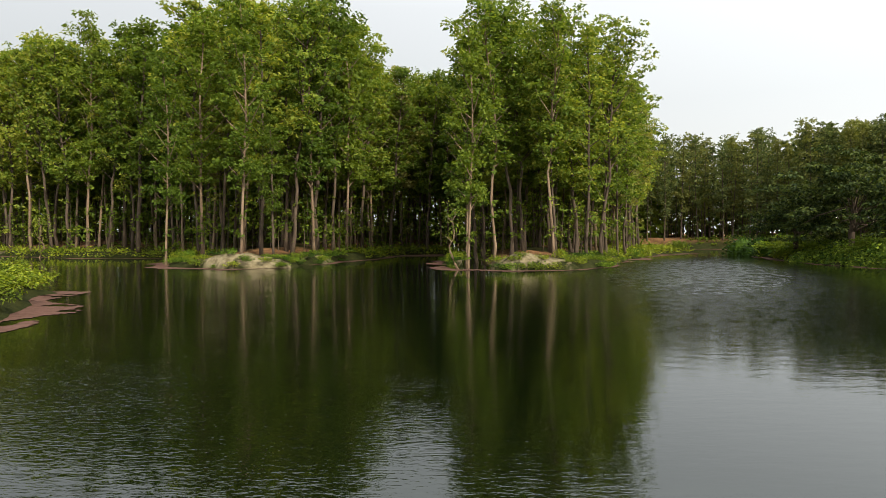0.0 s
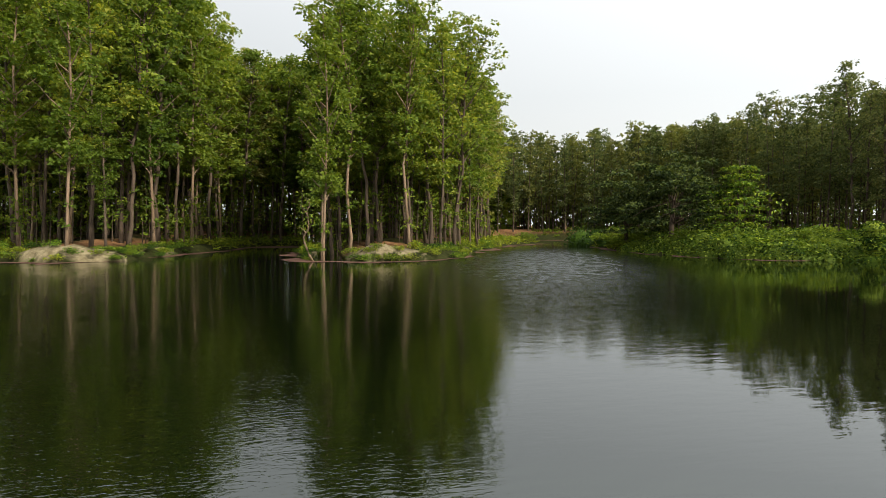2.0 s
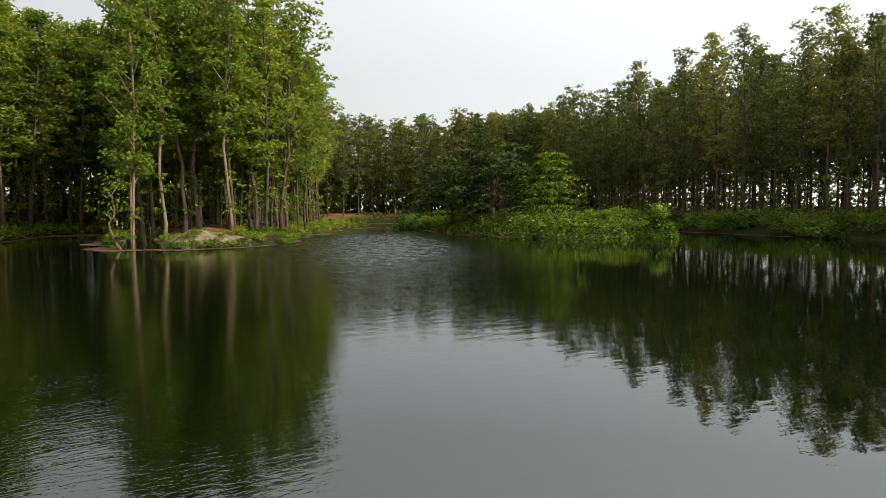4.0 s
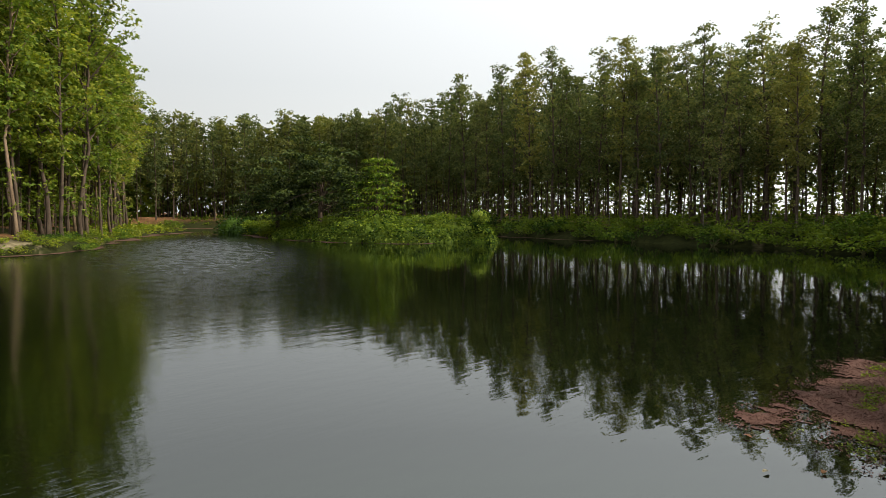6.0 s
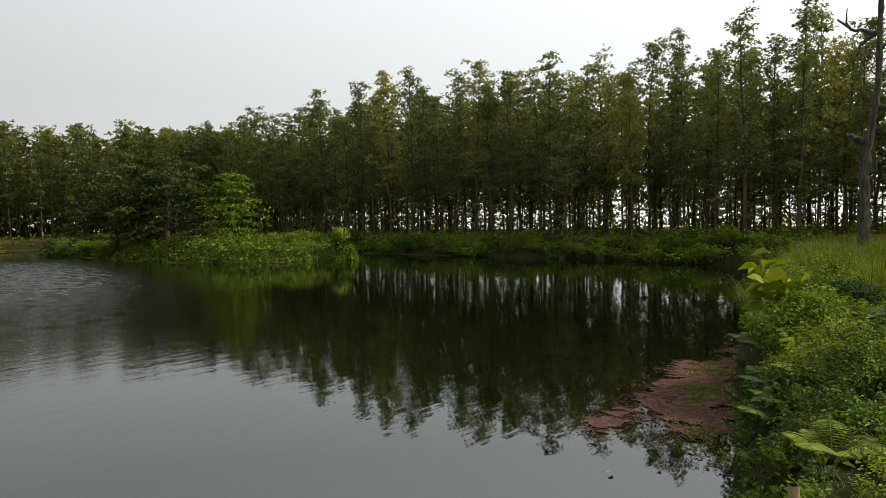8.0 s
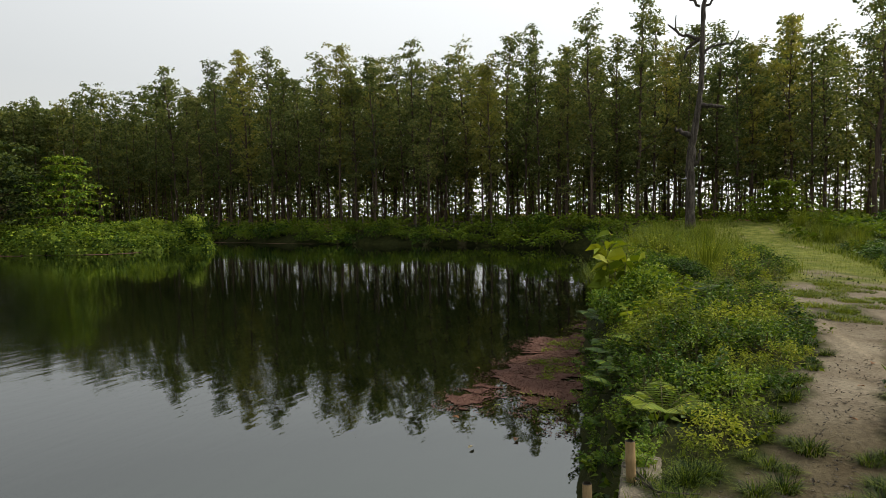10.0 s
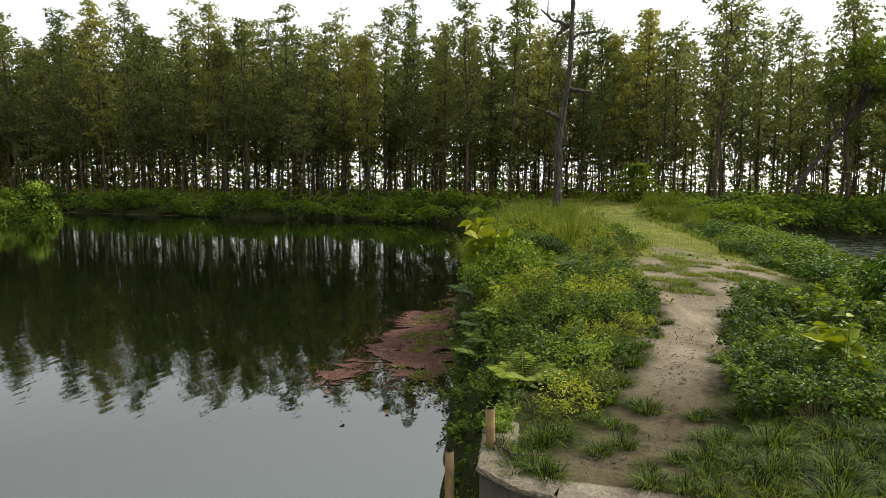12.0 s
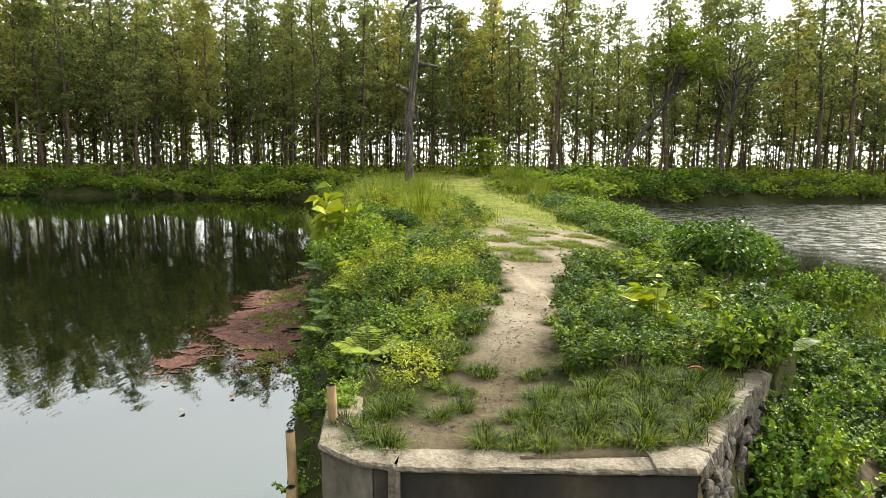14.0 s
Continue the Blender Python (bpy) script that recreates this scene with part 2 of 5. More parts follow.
def mesh_of(name, verts, quads, material, tris=None, smooth=False):
    """A mesh from arrays of corners and of four-sided (and three-sided) faces."""
    me = bpy.data.meshes.new(name)
    verts = np.asarray(verts, np.float32).reshape(-1, 3)
    quads = np.asarray(quads, np.int32).reshape(-1, 4)
    tris = np.zeros((0, 3), np.int32) if tris is None else np.asarray(tris, np.int32).reshape(-1, 3)
    me.vertices.add(len(verts))
    me.vertices.foreach_set("co", verts.ravel())
    me.loops.add(quads.size + tris.size)
    me.loops.foreach_set("vertex_index", np.concatenate([quads.ravel(), tris.ravel()]))
    me.polygons.add(len(quads) + len(tris))
    starts = np.concatenate([np.arange(len(quads)) * 4, quads.size + np.arange(len(tris)) * 3]).astype(np.int32)
    me.polygons.foreach_set("loop_start", starts)
    me.polygons.foreach_set("use_smooth", np.full(len(quads) + len(tris), smooth))
    me.update(calc_edges=True)
    for mt in material if isinstance(material, (list, tuple)) else (material,):
        me.materials.append(mt)
    return me


class Geo:
    """Gathers corners and four-sided faces."""

    def __init__(self):
        self.v, self.q, self.t, self.k = [], [], [], 0

    def add(self, v, q):
        self.v.append(np.asarray(v, float).reshape(-1, 3))
        self.q.append(np.asarray(q, int).reshape(-1, 4) + self.k)
        self.k += len(self.v[-1])
        return self

    def add_tri(self, v, t):
        self.v.append(np.asarray(v, float).reshape(-1, 3))
        self.t.append(np.asarray(t, int).reshape(-1, 3) + self.k)
        self.k += len(self.v[-1])
        return self

    def tris(self):
        return np.concatenate(self.t) if self.t else None

    def data(self):
        if not self.v:
            return np.zeros((0, 3)), np.zeros((0, 4), int)
        return np.concatenate(self.v), np.concatenate(self.q) if self.q else np.zeros((0, 4), int)

    def mesh(self, name, material, smooth=False):
        return mesh_of(name, *self.data(), material, self.tris(), smooth)


def part(name, geo, material, parent, label="", smooth=False):
    ob = new(name, geo if isinstance(geo, bpy.types.Mesh) else geo.mesh(name, material, smooth))
    ob.parent = parent
    return tagged(ob, label)


def base(name, m, label, category, group="", kind=""):
    ob = new(name)
    ob.empty_display_size = 0.2
    ob.matrix_basis = m
    return tagged(ob, label, category, group, kind)


def tube(geo, pts, radii, sides=7, cap=True, lump=0.0, r=rng):
    """A round limb along the points, tapering by the radii."""
    pts, radii = np.asarray(pts, float), np.asarray(radii, float)
    n = len(pts)
    tang = np.gradient(pts, axis=0)
    tang /= np.linalg.norm(tang, axis=1)[:, None] + 1e-9
    ref = np.where(np.abs(tang[:, 2:3]) > 0.9, np.array([[1.0, 0, 0]]), np.array([[0, 0, 1.0]]))
    u = np.cross(tang, ref)
    u /= np.linalg.norm(u, axis=1)[:, None] + 1e-9
    w = np.cross(tang, u)
    a = np.arange(sides) / sides * 2 * np.pi
    rr = radii[:, None] * (1 + lump * r.uniform(-1, 1, (n, sides)))
    v = pts[:, None] + rr[..., None] * (u[:, None] * np.cos(a)[None, :, None] + w[:, None] * np.sin(a)[None, :, None])
    i, j = np.meshgrid(np.arange(n - 1), np.arange(sides), indexing="ij")
    q = np.stack([i * sides + j, i * sides + (j + 1) % sides, (i + 1) * sides + (j + 1) % sides, (i + 1) * sides + j], -1).reshape(-1, 4)
    v = v.reshape(-1, 3)
    if cap and sides >= 4:
        top = (n - 1) * sides
        extra = [(top, top + k, top + k + 1, top + k + 2) for k in range(1, sides - 2, 2)]
        low = [(k + 2, k + 1, k, 0) for k in range(1, sides - 2, 2)]
        q = np.concatenate([q, extra, low])
    return geo.add(v, q)


def leaves(geo, pos, size, up=0.5, slim=0.5, r=rng, droop=0.0, fold=False, heading=None, tri=False):
    """One leaf at each place: a kite-shaped blade, folded along its rib when fold is set."""
    pos = np.asarray(pos, float).reshape(-1, 3)
    n = len(pos)
    size = np.broadcast_to(size, n) * r.uniform(0.7, 1.3, n)
    d = r.normal(size=(n, 3))
    if heading is not None:
        d = d * 0.45 + heading
    d[:, 2] = d[:, 2] * 0.5 - droop
    d /= np.linalg.norm(d, axis=1)[:, None]
    nn = r.normal(size=(n, 3)) + np.array([0, 0, up * 3])
    side = np.cross(d, nn)
    side /= np.linalg.norm(side, axis=1)[:, None] + 1e-9
    nrm = np.cross(side, d)
    L, W = size[:, None], (size * slim * 0.5)[:, None]
    tip = pos + d * L - nrm * L * 0.12
    mid = pos + d * L * 0.45
    lift = nrm * W * 0.35
    if tri:
        v = np.stack([pos + side * W, tip, pos - side * W + d * L * 0.3], 1).reshape(-1, 3)
        return geo.add_tri(v, np.arange(n * 3).reshape(-1, 3))
    if not fold:
        v = np.stack([pos, mid + side * W + lift, tip, mid - side * W + lift], 1).reshape(-1, 3)
        k = np.arange(n)[:, None] * 4
        return geo.add(v, k + np.array([[0, 1, 2, 3]]))
    low, high = pos + d * L * 0.24, pos + d * L * 0.62 - nrm * L * 0.03
    v = np.stack([pos, low + side * W * 0.92 + lift, high + side * W * 0.78 + lift, tip, high - side * W * 0.78 + lift, low - side * W * 0.92 + lift, mid], 1).reshape(-1, 3)
    k = np.arange(n)[:, None] * 7
    q = np.concatenate([k + np.array([[0, 1, 2, 6]]), k + np.array([[0, 6, 4, 5]])])
    t = np.concatenate([k + np.array([[6, 2, 3]]), k + np.array([[6, 3, 4]])])
    geo.t.append(t + geo.k)
    return geo.add(v, q)


def smooth01(x, a, b):
    t = np.clip((x - a) / (b - a), 0, 1)
    return t * t * (3 - 2 * t)


def value_noise(x, y, cell, seed):
    """Smooth noise in 0..1 on a square lattice."""
    g = np.random.default_rng(seed).uniform(size=(256, 256))
    fx, fy = np.asarray(x) / cell, np.asarray(y) / cell
    ix, iy = np.floor(fx).astype(int), np.floor(fy).astype(int)
    tx, ty = fx - ix, fy - iy
    tx, ty = tx * tx * (3 - 2 * tx), ty * ty * (3 - 2 * ty)
    a, b = g[ix % 256, iy % 256], g[(ix + 1) % 256, iy % 256]
    c, d = g[ix % 256, (iy + 1) % 256], g[(ix + 1) % 256, (iy + 1) % 256]
    return (a * (1 - tx) + b * tx) * (1 - ty) + (c * (1 - tx) + d * tx) * ty


# ---- the lie of the land ----
SHORE_NORTH = [(-400, 110), (-75, 88), (-53, 76), (-41, 70), (-33, 69.5), (-27, 66), (-25, 56), (-22, 50.5), (-16.5, 47), (-12.7, 49), (-11, 56), (-8.5, 65),
               (-6.5, 70), (-5.5, 79), (0, 84), (1.5, 75), (0.5, 60), (0.2, 50), (1.5, 46.3), (4.7, 44.3), (9, 45.5), (12.5, 49), (17, 60), (23, 73), (29, 82), (35.5, 88.5)]
SHORE_EAST = [(34, 93), (28, 96), (25, 110), (38, 120), (48, 116), (58, 110), (68, 95), (66, 75), (61, 60), (57, 48), (55.5, 40), (54, 32), (53, 21), (50, 12), (47, 5)]
DIKE_EDGE = [(30, 3), (20, 2.2), (14, 1.7), (9, 1.0), (5, 0.5), (3.55, 0.4), (3.55, -2.1), (4.1, -3.1), (5.0, -4.4), (7, -6.2), (9, -7.1), (12, -7.9), (16, -8.7), (22, -9.3), (30, -9.6), (38, -12)]
SHORE_SOUTH = [(42, -18), (44, -26), (46, -40), (48, -80), (60, -400), (1500, -400), (1500, 1500), (-400, 1500)]
MAINLAND = np.array(SHORE_NORTH + SHORE_EAST + DIKE_EDGE + SHORE_SOUTH, float)
ISLET = np.array([(33.2, 57), (33.5, 48), (36, 42), (43, 39.5), (46, 41), (48, 50), (47, 60), (52, 74), (47, 84), (41, 82), (37, 72)], float)
WEST = np.array([(-12.8, 17), (-14.5, 21), (-17, 26.5), (-21, 29), (-30, 31), (-400, 60), (-400, -400), (10, -400), (1.3, -30), (1.4, 0.6), (-3.5, 1.2), (-8, 8), (-10.8, 12.5)], float)


def inland(x, y, poly):
    """Distance to the shore: above 0 on land, below 0 in the water."""
    x, y = np.asarray(x, float), np.asarray(y, float)
    d2, inside = np.full(x.shape, 1e12), np.zeros(x.shape, bool)
    for (ax, ay), (bx, by) in zip(poly, np.roll(poly, -1, 0)):
        ex, ey = bx - ax, by - ay
        t = np.clip(((x - ax) * ex + (y - ay) * ey) / (ex * ex + ey * ey), 0, 1)
        d2 = np.minimum(d2, (x - ax - t * ex) ** 2 + (y - ay - t * ey) ** 2)
        inside ^= ((ay > y) != (by > y)) & (x < ex * (y - ay) / (ey if ey else 1e-9) + ax)
    return np.where(inside, 1, -1) * np.sqrt(d2)


def shore(x, y):
    wob = (value_noise(x, y, 3.1, 5) - 0.5) * 1.6 + (value_noise(x, y, 0.9, 6) - 0.5) * 0.5
    wob = wob * smooth01(np.hypot(x, y), 16, 35)
    return np.maximum.reduce([inland(x, y, MAINLAND), inland(x, y, ISLET), inland(x, y, WEST)]) + wob


MOUNDS = [(-16.1, 49.0, 3.7, 1.7, 0.55), (5.6, 47.6, 3.4, 1.7, 0.5), (-10.6, 57.5, 3.0, 1.4, 0.25)]


def height(x, y):
    x, y = np.asarray(x, float), np.asarray(y, float)
    d = shore(x, y)
    dike = smooth01(x, 2, 3.4) * smooth01(-x, -43, -33) * smooth01(-y, -8, -4) * smooth01(y, -26, -14)
    top = 0.75 + 1.1 * smooth01(d, 3, 14)
    top = np.where(x > 34, top + (2.0 - top) * smooth01(x, 34, 43), top)
    top = top + (1.06 - top) * dike
    top = top * np.where((x > 30) & (x < 54) & (y > 36) & (y < 88), 0.8, 1)
    steep = 0.75 + 1.2 * dike
    steep = np.where(x > 48, 0.5, steep)
    h = np.where(d > 0, top * (1 - np.exp(-np.maximum(d, 0) * steep / top * 1.3)), np.maximum(d * 0.5, -1.2))
    south = (x > 3) & (x < 34) & (y < -2) & (y > -14)
    rim = np.interp(x, [3, 4.1, 5.0, 7, 9, 12, 16, 22, 30, 38], [-2.0, -3.1, -4.4, -6.2, -7.1, -7.9, -8.7, -9.3, -9.6, -12])
    lim = 0.08 + 0.23 * np.maximum(y - rim, 0)
    h = np.where(south & (d > 0), h - np.logaddexp(0, (h - lim) * 9) / 9, h)
    # the upright end of the dike stands behind its wall
    line = np.interp(x, [3.3, 4.1, 4.75, 5.6, 7.0], [-1.86, -2.42, -3.02, -3.9, -4.6])
    front = np.interp(y, [-1.95, -0.15, 0.05], [3.42, 3.57, 3.76])
    end = (x > front) & (x < 7.0) & (y < 0.05) & (y > line)
    low = 0.10 + 0.66 * smooth01(x, 3.7, 6.0)
    h = np.where(end, np.maximum(h, 1.0 - 0.2 * smooth01(x, 5, 7)), np.where((x < 6) & (x > 2) & (y > -6), np.minimum(h, low), h))
    h = np.where((x > 1.6) & (x <= front) & (y > -2.6), np.minimum(h, -0.8), h)
    for mx, my, ax, ay, mz in MOUNDS:
        h = h + mz * np.exp(-(((x - mx) / ax) ** 2 + ((y - my) / ay) ** 2) * 1.6) * (d > 0) * (0.55 + 0.9 * value_noise(x, y, 1.1, 14))
    rough = (value_noise(x, y, 2.3, 11) - 0.5) * 0.12 + (value_noise(x, y, 0.5, 12) - 0.5) * 0.04
    far = smooth01(np.hypot(x, y), 130, 500)
    return h + rough * (d > 0) * (1 - 0.5 * dike) + far * (value_noise(x, y, 60, 13) - 0.4) * 4 * (d > 0)


def along_path(x):
    """Middle line and half width of the trodden path on the dike."""
    xs = [3.5, 3.95, 4.3, 4.75, 5.3, 6.0, 7.0, 8.3, 9.2, 10.3, 11.3, 11.9, 13.0, 15.0, 16.2, 18.3, 21.0, 27.0, 40.0]
    mid = np.interp(x, xs, [-0.48, -0.58, -0.88, -1.12, -1.24, -1.39, -1.71, -2.04, -2.31, -2.45, -2.6, -2.88, -3.22, -3.87, -3.9, -3.88, -4.0, -4.2, -4.4])
    half = np.interp(x, xs, [0.12, 0.20, 0.40, 0.42, 0.38, 0.33, 0.31, 0.36, 0.50, 0.55, 0.7, 1.14, 1.4, 1.54, 1.1, 0.62, 1.2, 1.1, 0.9])
    return mid, half


def axis(lo, hi, focus_lo, focus_hi, fine, grow):
    xs = list(np.arange(focus_lo, focus_hi, fine))
    for sign, start, end in ((-1, focus_lo, lo), (1, xs[-1], hi)):
        p, s = start, fine
        while (p - end) * sign < 0:
            s *= grow
            p += sign * s
            xs.append(p)
    return np.array(sorted(xs))


def build_ground():
    gx = np.unique(np.concatenate([axis(-900, 1400, 3.2, 12, 0.10, 1.075)]))
    gy = np.unique(np.concatenate([axis(-390, 1400, -4.6, 0.9, 0.10, 1.075)]))
    gx = np.unique(np.concatenate([gx, np.arange(-56, 60, 2.0), np.arange(-19.5, -11.5, 0.4), np.arange(2, 9.5, 0.4)]))
    gy = np.unique(np.concatenate([gy, np.arange(-20, 95, 2.0), np.arange(45.5, 51.5, 0.3)]))
    X, Y = np.meshgrid(gx, gy, indexing="ij")
    Z = height(X, Y)
    nx, ny = X.shape
    i, j = np.meshgrid(np.arange(nx - 1), np.arange(ny - 1), indexing="ij")
    k = i * ny + j
    q = np.stack([k, k + ny, k + ny + 1, k + 1], -1).reshape(-1, 4)
    me = mesh_of("ground", np.stack([X, Y, Z], -1).reshape(-1, 3), q, EARTH, smooth=True)
    d = shore(X, Y)
    mid, half = along_path(X)
    edge = (value_noise(X, Y, 0.55, 21) - 0.5) * 0.5 + (value_noise(X, Y, 0.16, 22) - 0.5) * 0.28
    soil = smooth01(half - np.abs(Y - mid) + edge * 0.8, -0.06, 0.10) * smooth01(X, 2.5, 3.2) * smooth01(-X - 1.6 * value_noise(X, Y, 0.9, 26), -17.2, -15.6)
    crossing = smooth01(value_noise(X, Y, 0.8, 25) - 0.45, -0.05, 0.08) * smooth01(X, 9.6, 10.2) * smooth01(-X, -12.6, -11.6)
    soil = soil * (1 - 0.45 * crossing)
    soil = np.maximum(soil, smooth01(-X + 0.25 * edge, -4.05, -3.85) * smooth01(X, 3.0, 3.3) * (Y < 0.3) * (Y > -2.6))
    soil = np.maximum(soil, smooth01(1 - np.hypot((X - 4.9) / 0.7, (Y + 4.25) / 0.45) + edge, 0.1, 0.4))
    soil = np.maximum(soil, smooth01(1 - np.hypot((X - 17.4) / 1.3, (Y + 3.4) / 0.8) + edge * 1.2, 0.1, 0.4) * 0.8)
    wood = smooth01(d, 2.5, 7) * (Y > 30) + smooth01(d, 6, 12) * (X > 50)
    litter = np.clip(wood, 0, 1) * smooth01(0.25 * smooth01(np.hypot(X, Y), 85, 105) + value_noise(X, Y, 5, 23) * 0.7 + value_noise(X, Y, 1.2, 24) * 0.3, 0.3, 0.55)
    sand = np.zeros_like(X)
    for mx, my, ax, ay, mz in MOUNDS:
        sand = np.maximum(sand, smooth01(np.exp(-(((X - mx) / ax) ** 2 + ((Y - my) / ay) ** 2)) + edge * 1.3 + (value_noise(X, Y, 1.3, 27) - 0.5) * 0.7, 0.4, 0.55))
    damp = smooth01(-X + 0.9 * value_noise(X, Y, 0.7, 28), -5.6, -4.2)
    meadow = smooth01(X, 12, 17) * smooth01(-X, -50, -46) * smooth01(Y, -8, -6) * smooth01(-Y, -1.5, 0.5)
    for name, a in (("soil", soil), ("litter", litter), ("sand", sand), ("meadow", meadow), ("damp", damp)):
        me.attributes.new(name, "FLOAT", "POINT").data.foreach_set("value", a.astype(np.float32).ravel())
    return tagged(new("ground", me), "earth with grass, fallen leaves and a trodden path", "ground", kind="structure")


build_ground()
wv = np.array([(-900, -390, 0), (1400, -390, 0), (1400, 1400, 0), (-900, 1400, 0)], float)
tagged(new("water", mesh_of("water", wv, [(0, 1, 2, 3)], WATER)), "dark still pond water with ripples", "pond", kind="structure")

# ---- trees ----
def tree_geo(seed, H, R, low, limbs, per, leaf, bend=0.5, girth=0.17, sides=7, forks=4):
    """A tall plantation tree: trunk, rising limbs, and leaves on the outside of flattened clumps along the limbs."""
    r = np.random.default_rng(seed)
    k = 12 if sides > 4 else 6
    s = np.linspace(0, 1, k)
    off = np.cumsum(r.normal(0, 1, (k, 2)), 0)
    off = (off - off[0]) * bend * 0.13 + np.outer(s, r.normal(0, bend * 0.6, 2))
    line = np.stack([off[:, 0], off[:, 1], s * H * 0.97 - 0.3], -1)
    rad = girth * (1 - s) ** 0.75 + 0.022
    rad[0] *= 1.4
    wood, crown = Geo(), Geo()
    tube(wood, line, rad, sides, lump=0.06, r=r)
    cents, size = [], []
    a = r.uniform(0, 6.28)
    for i in range(limbs):
        h = low + (0.985 - low) * ((i + r.uniform(0, 0.9)) / limbs)
        p0 = np.array([np.interp(h, s, line[:, c]) for c in range(3)])
        frac = (h - low) / (1 - low)
        reach = R * (0.30 + 0.78 * math.sin(math.pi * min(1, 0.12 + 0.80 * frac))) * r.uniform(0.45, 1.12) * (1 - 0.45 * frac ** 3)
        a += 2.4 + r.uniform(-0.5, 0.5)
        rise = r.uniform(0.45, 1.15) + 0.4 * frac
        dirn = np.array([math.cos(a), math.sin(a), rise])
        tt = np.linspace(0, 1, 5)[:, None]
        pts = p0 + dirn * reach * tt + np.array([0, 0, 0.2]) * reach * tt ** 2 + r.normal(0, 0.07, (5, 3)) * tt
        if sides > 4:
            tube(wood, pts, np.linspace(0.05, 0.010, 5) * (1.4 - 0.7 * frac), 3, cap=False, r=r)
        for t in np.linspace(0.4, 1.05, forks):
            cents.append(p0 + dirn * reach * t + np.array([0, 0, 0.2 * reach * t * t]) + r.normal(0, 0.26, 3) * [1, 1, 0.7])
            size.append(r.uniform(0.34, 0.68) * (1.1 - 0.35 * frac))
    for h in np.linspace(0.88, 1.0, 5):
        cents.append(np.array([np.interp(h, s, line[:, c]) for c in range(3)]) + r.normal(0, 0.25, 3))
        size.append(0.5)
    # tufts of shoots on the bare stem
    for h in r.uniform(0.10, low + 0.03, 5):
        cents.append(np.array([np.interp(h, s, line[:, c]) + (r.normal(0, 0.35) if c < 2 else 0) for c in range(3)]))
        size.append(0.26)
    cents, size = np.array(cents), np.array(size)
    n = np.maximum(3, (per * (size / 0.5) ** 1.6)).astype(int)
    ci = np.repeat(np.arange(len(cents)), n)
    u = r.normal(0, 1, (len(ci), 3))
    u /= np.linalg.norm(u, axis=1)[:, None]
    u[:, 2] = np.where(u[:, 2] < -0.2, -u[:, 2] * r.uniform(0, 1, len(ci)), u[:, 2])
    pos = cents[ci] + u * (size[ci] * r.uniform(0.55, 1.15, len(ci)))[:, None] * np.array([1.0, 1.0, 0.95])
    leaves(crown, pos, leaf, up=0.4, slim=0.8, r=r, droop=0.3, tri=True, heading=u * 0.55)
    return wood, crown


class Kind:
    """One tree shape, built once; every tree of it shares the two meshes."""

    def __init__(self, seed, H, R, low, bark, leaf_mat, limbs=24, per=44, leaf=0.27, bend=0.5, girth=0.12):
        w, c = tree_geo(seed, H, R, low, limbs, per, leaf, bend, girth)
        self.H = H
        self.trunk, self.crown = w.mesh("trunk", bark, True), c.mesh("crown", leaf_mat)

    def plant(self, x, y, tall, turn, name="tree", label="tall slender tree with a leafy crown", group="trees round the pond", wide=1.0):
        s = tall / self.H
        z = float(height(np.array([x]), np.array([y]))[0])
        m = pose(x, y, z - 0.05, 0, 0, turn) @ Matrix.Diagonal((s * wide, s * wide, s, 1))
        ob = base(name, m, label, "tree", group)
        for nm, me in (("trunk", self.trunk), ("crown", self.crown)):
            o = new(nm, me)
            o.parent = ob
        return ob


KINDS = [Kind(100 + i, 19, 2.1 + 0.3 * (i % 4), 0.26 + 0.06 * (i % 3), BARK_PALE if i % 5 == 0 else BARK, LEAF_SAL if i % 4 else LEAF_DARK, limbs=22 + 2 * (i % 3), per=40,
              leaf=0.27, bend=0.5 + 0.25 * (i % 3), girth=0.085 + 0.012 * (i % 5)) for i in range(9)]
AIRY = [Kind(150 + i, 19, 1.6 + 0.3 * (i % 3), 0.20 + 0.05 * (i % 3), BARK, LEAF_EAST, limbs=22, per=30, leaf=0.27, bend=0.4 + 0.2 * (i % 3), girth=0.10 + 0.012 * (i % 4)) for i in range(8)]
GOLD = [Kind(130 + i, 19, 1.9, 0.30, BARK, LEAF_GOLD, limbs=24, per=36, leaf=0.27, girth=0.11) for i in range(3)]


def scatter(n_try, box, gap, seed, ok):
    """Places in a box, no two nearer than the gap, where ok holds."""
    r = np.random.default_rng(seed)
    cell, got, grid = gap, [], {}
    pts = np.stack([r.uniform(box[0], box[1], n_try), r.uniform(box[2], box[3], n_try)], -1)
    good = ok(pts[:, 0], pts[:, 1])
    for (x, y), g in zip(pts, good):
        if not g:
            continue
        c = (int(x // cell), int(y // cell))
        if any((x - a) ** 2 + (y - b) ** 2 < gap * gap for i in (-1, 0, 1) for j in (-1, 0, 1) for a, b in grid.get((c[0] + i, c[1] + j), ())):
            continue
        grid.setdefault(c, []).append((x, y))
        got.append((x, y))
    return np.array(got)


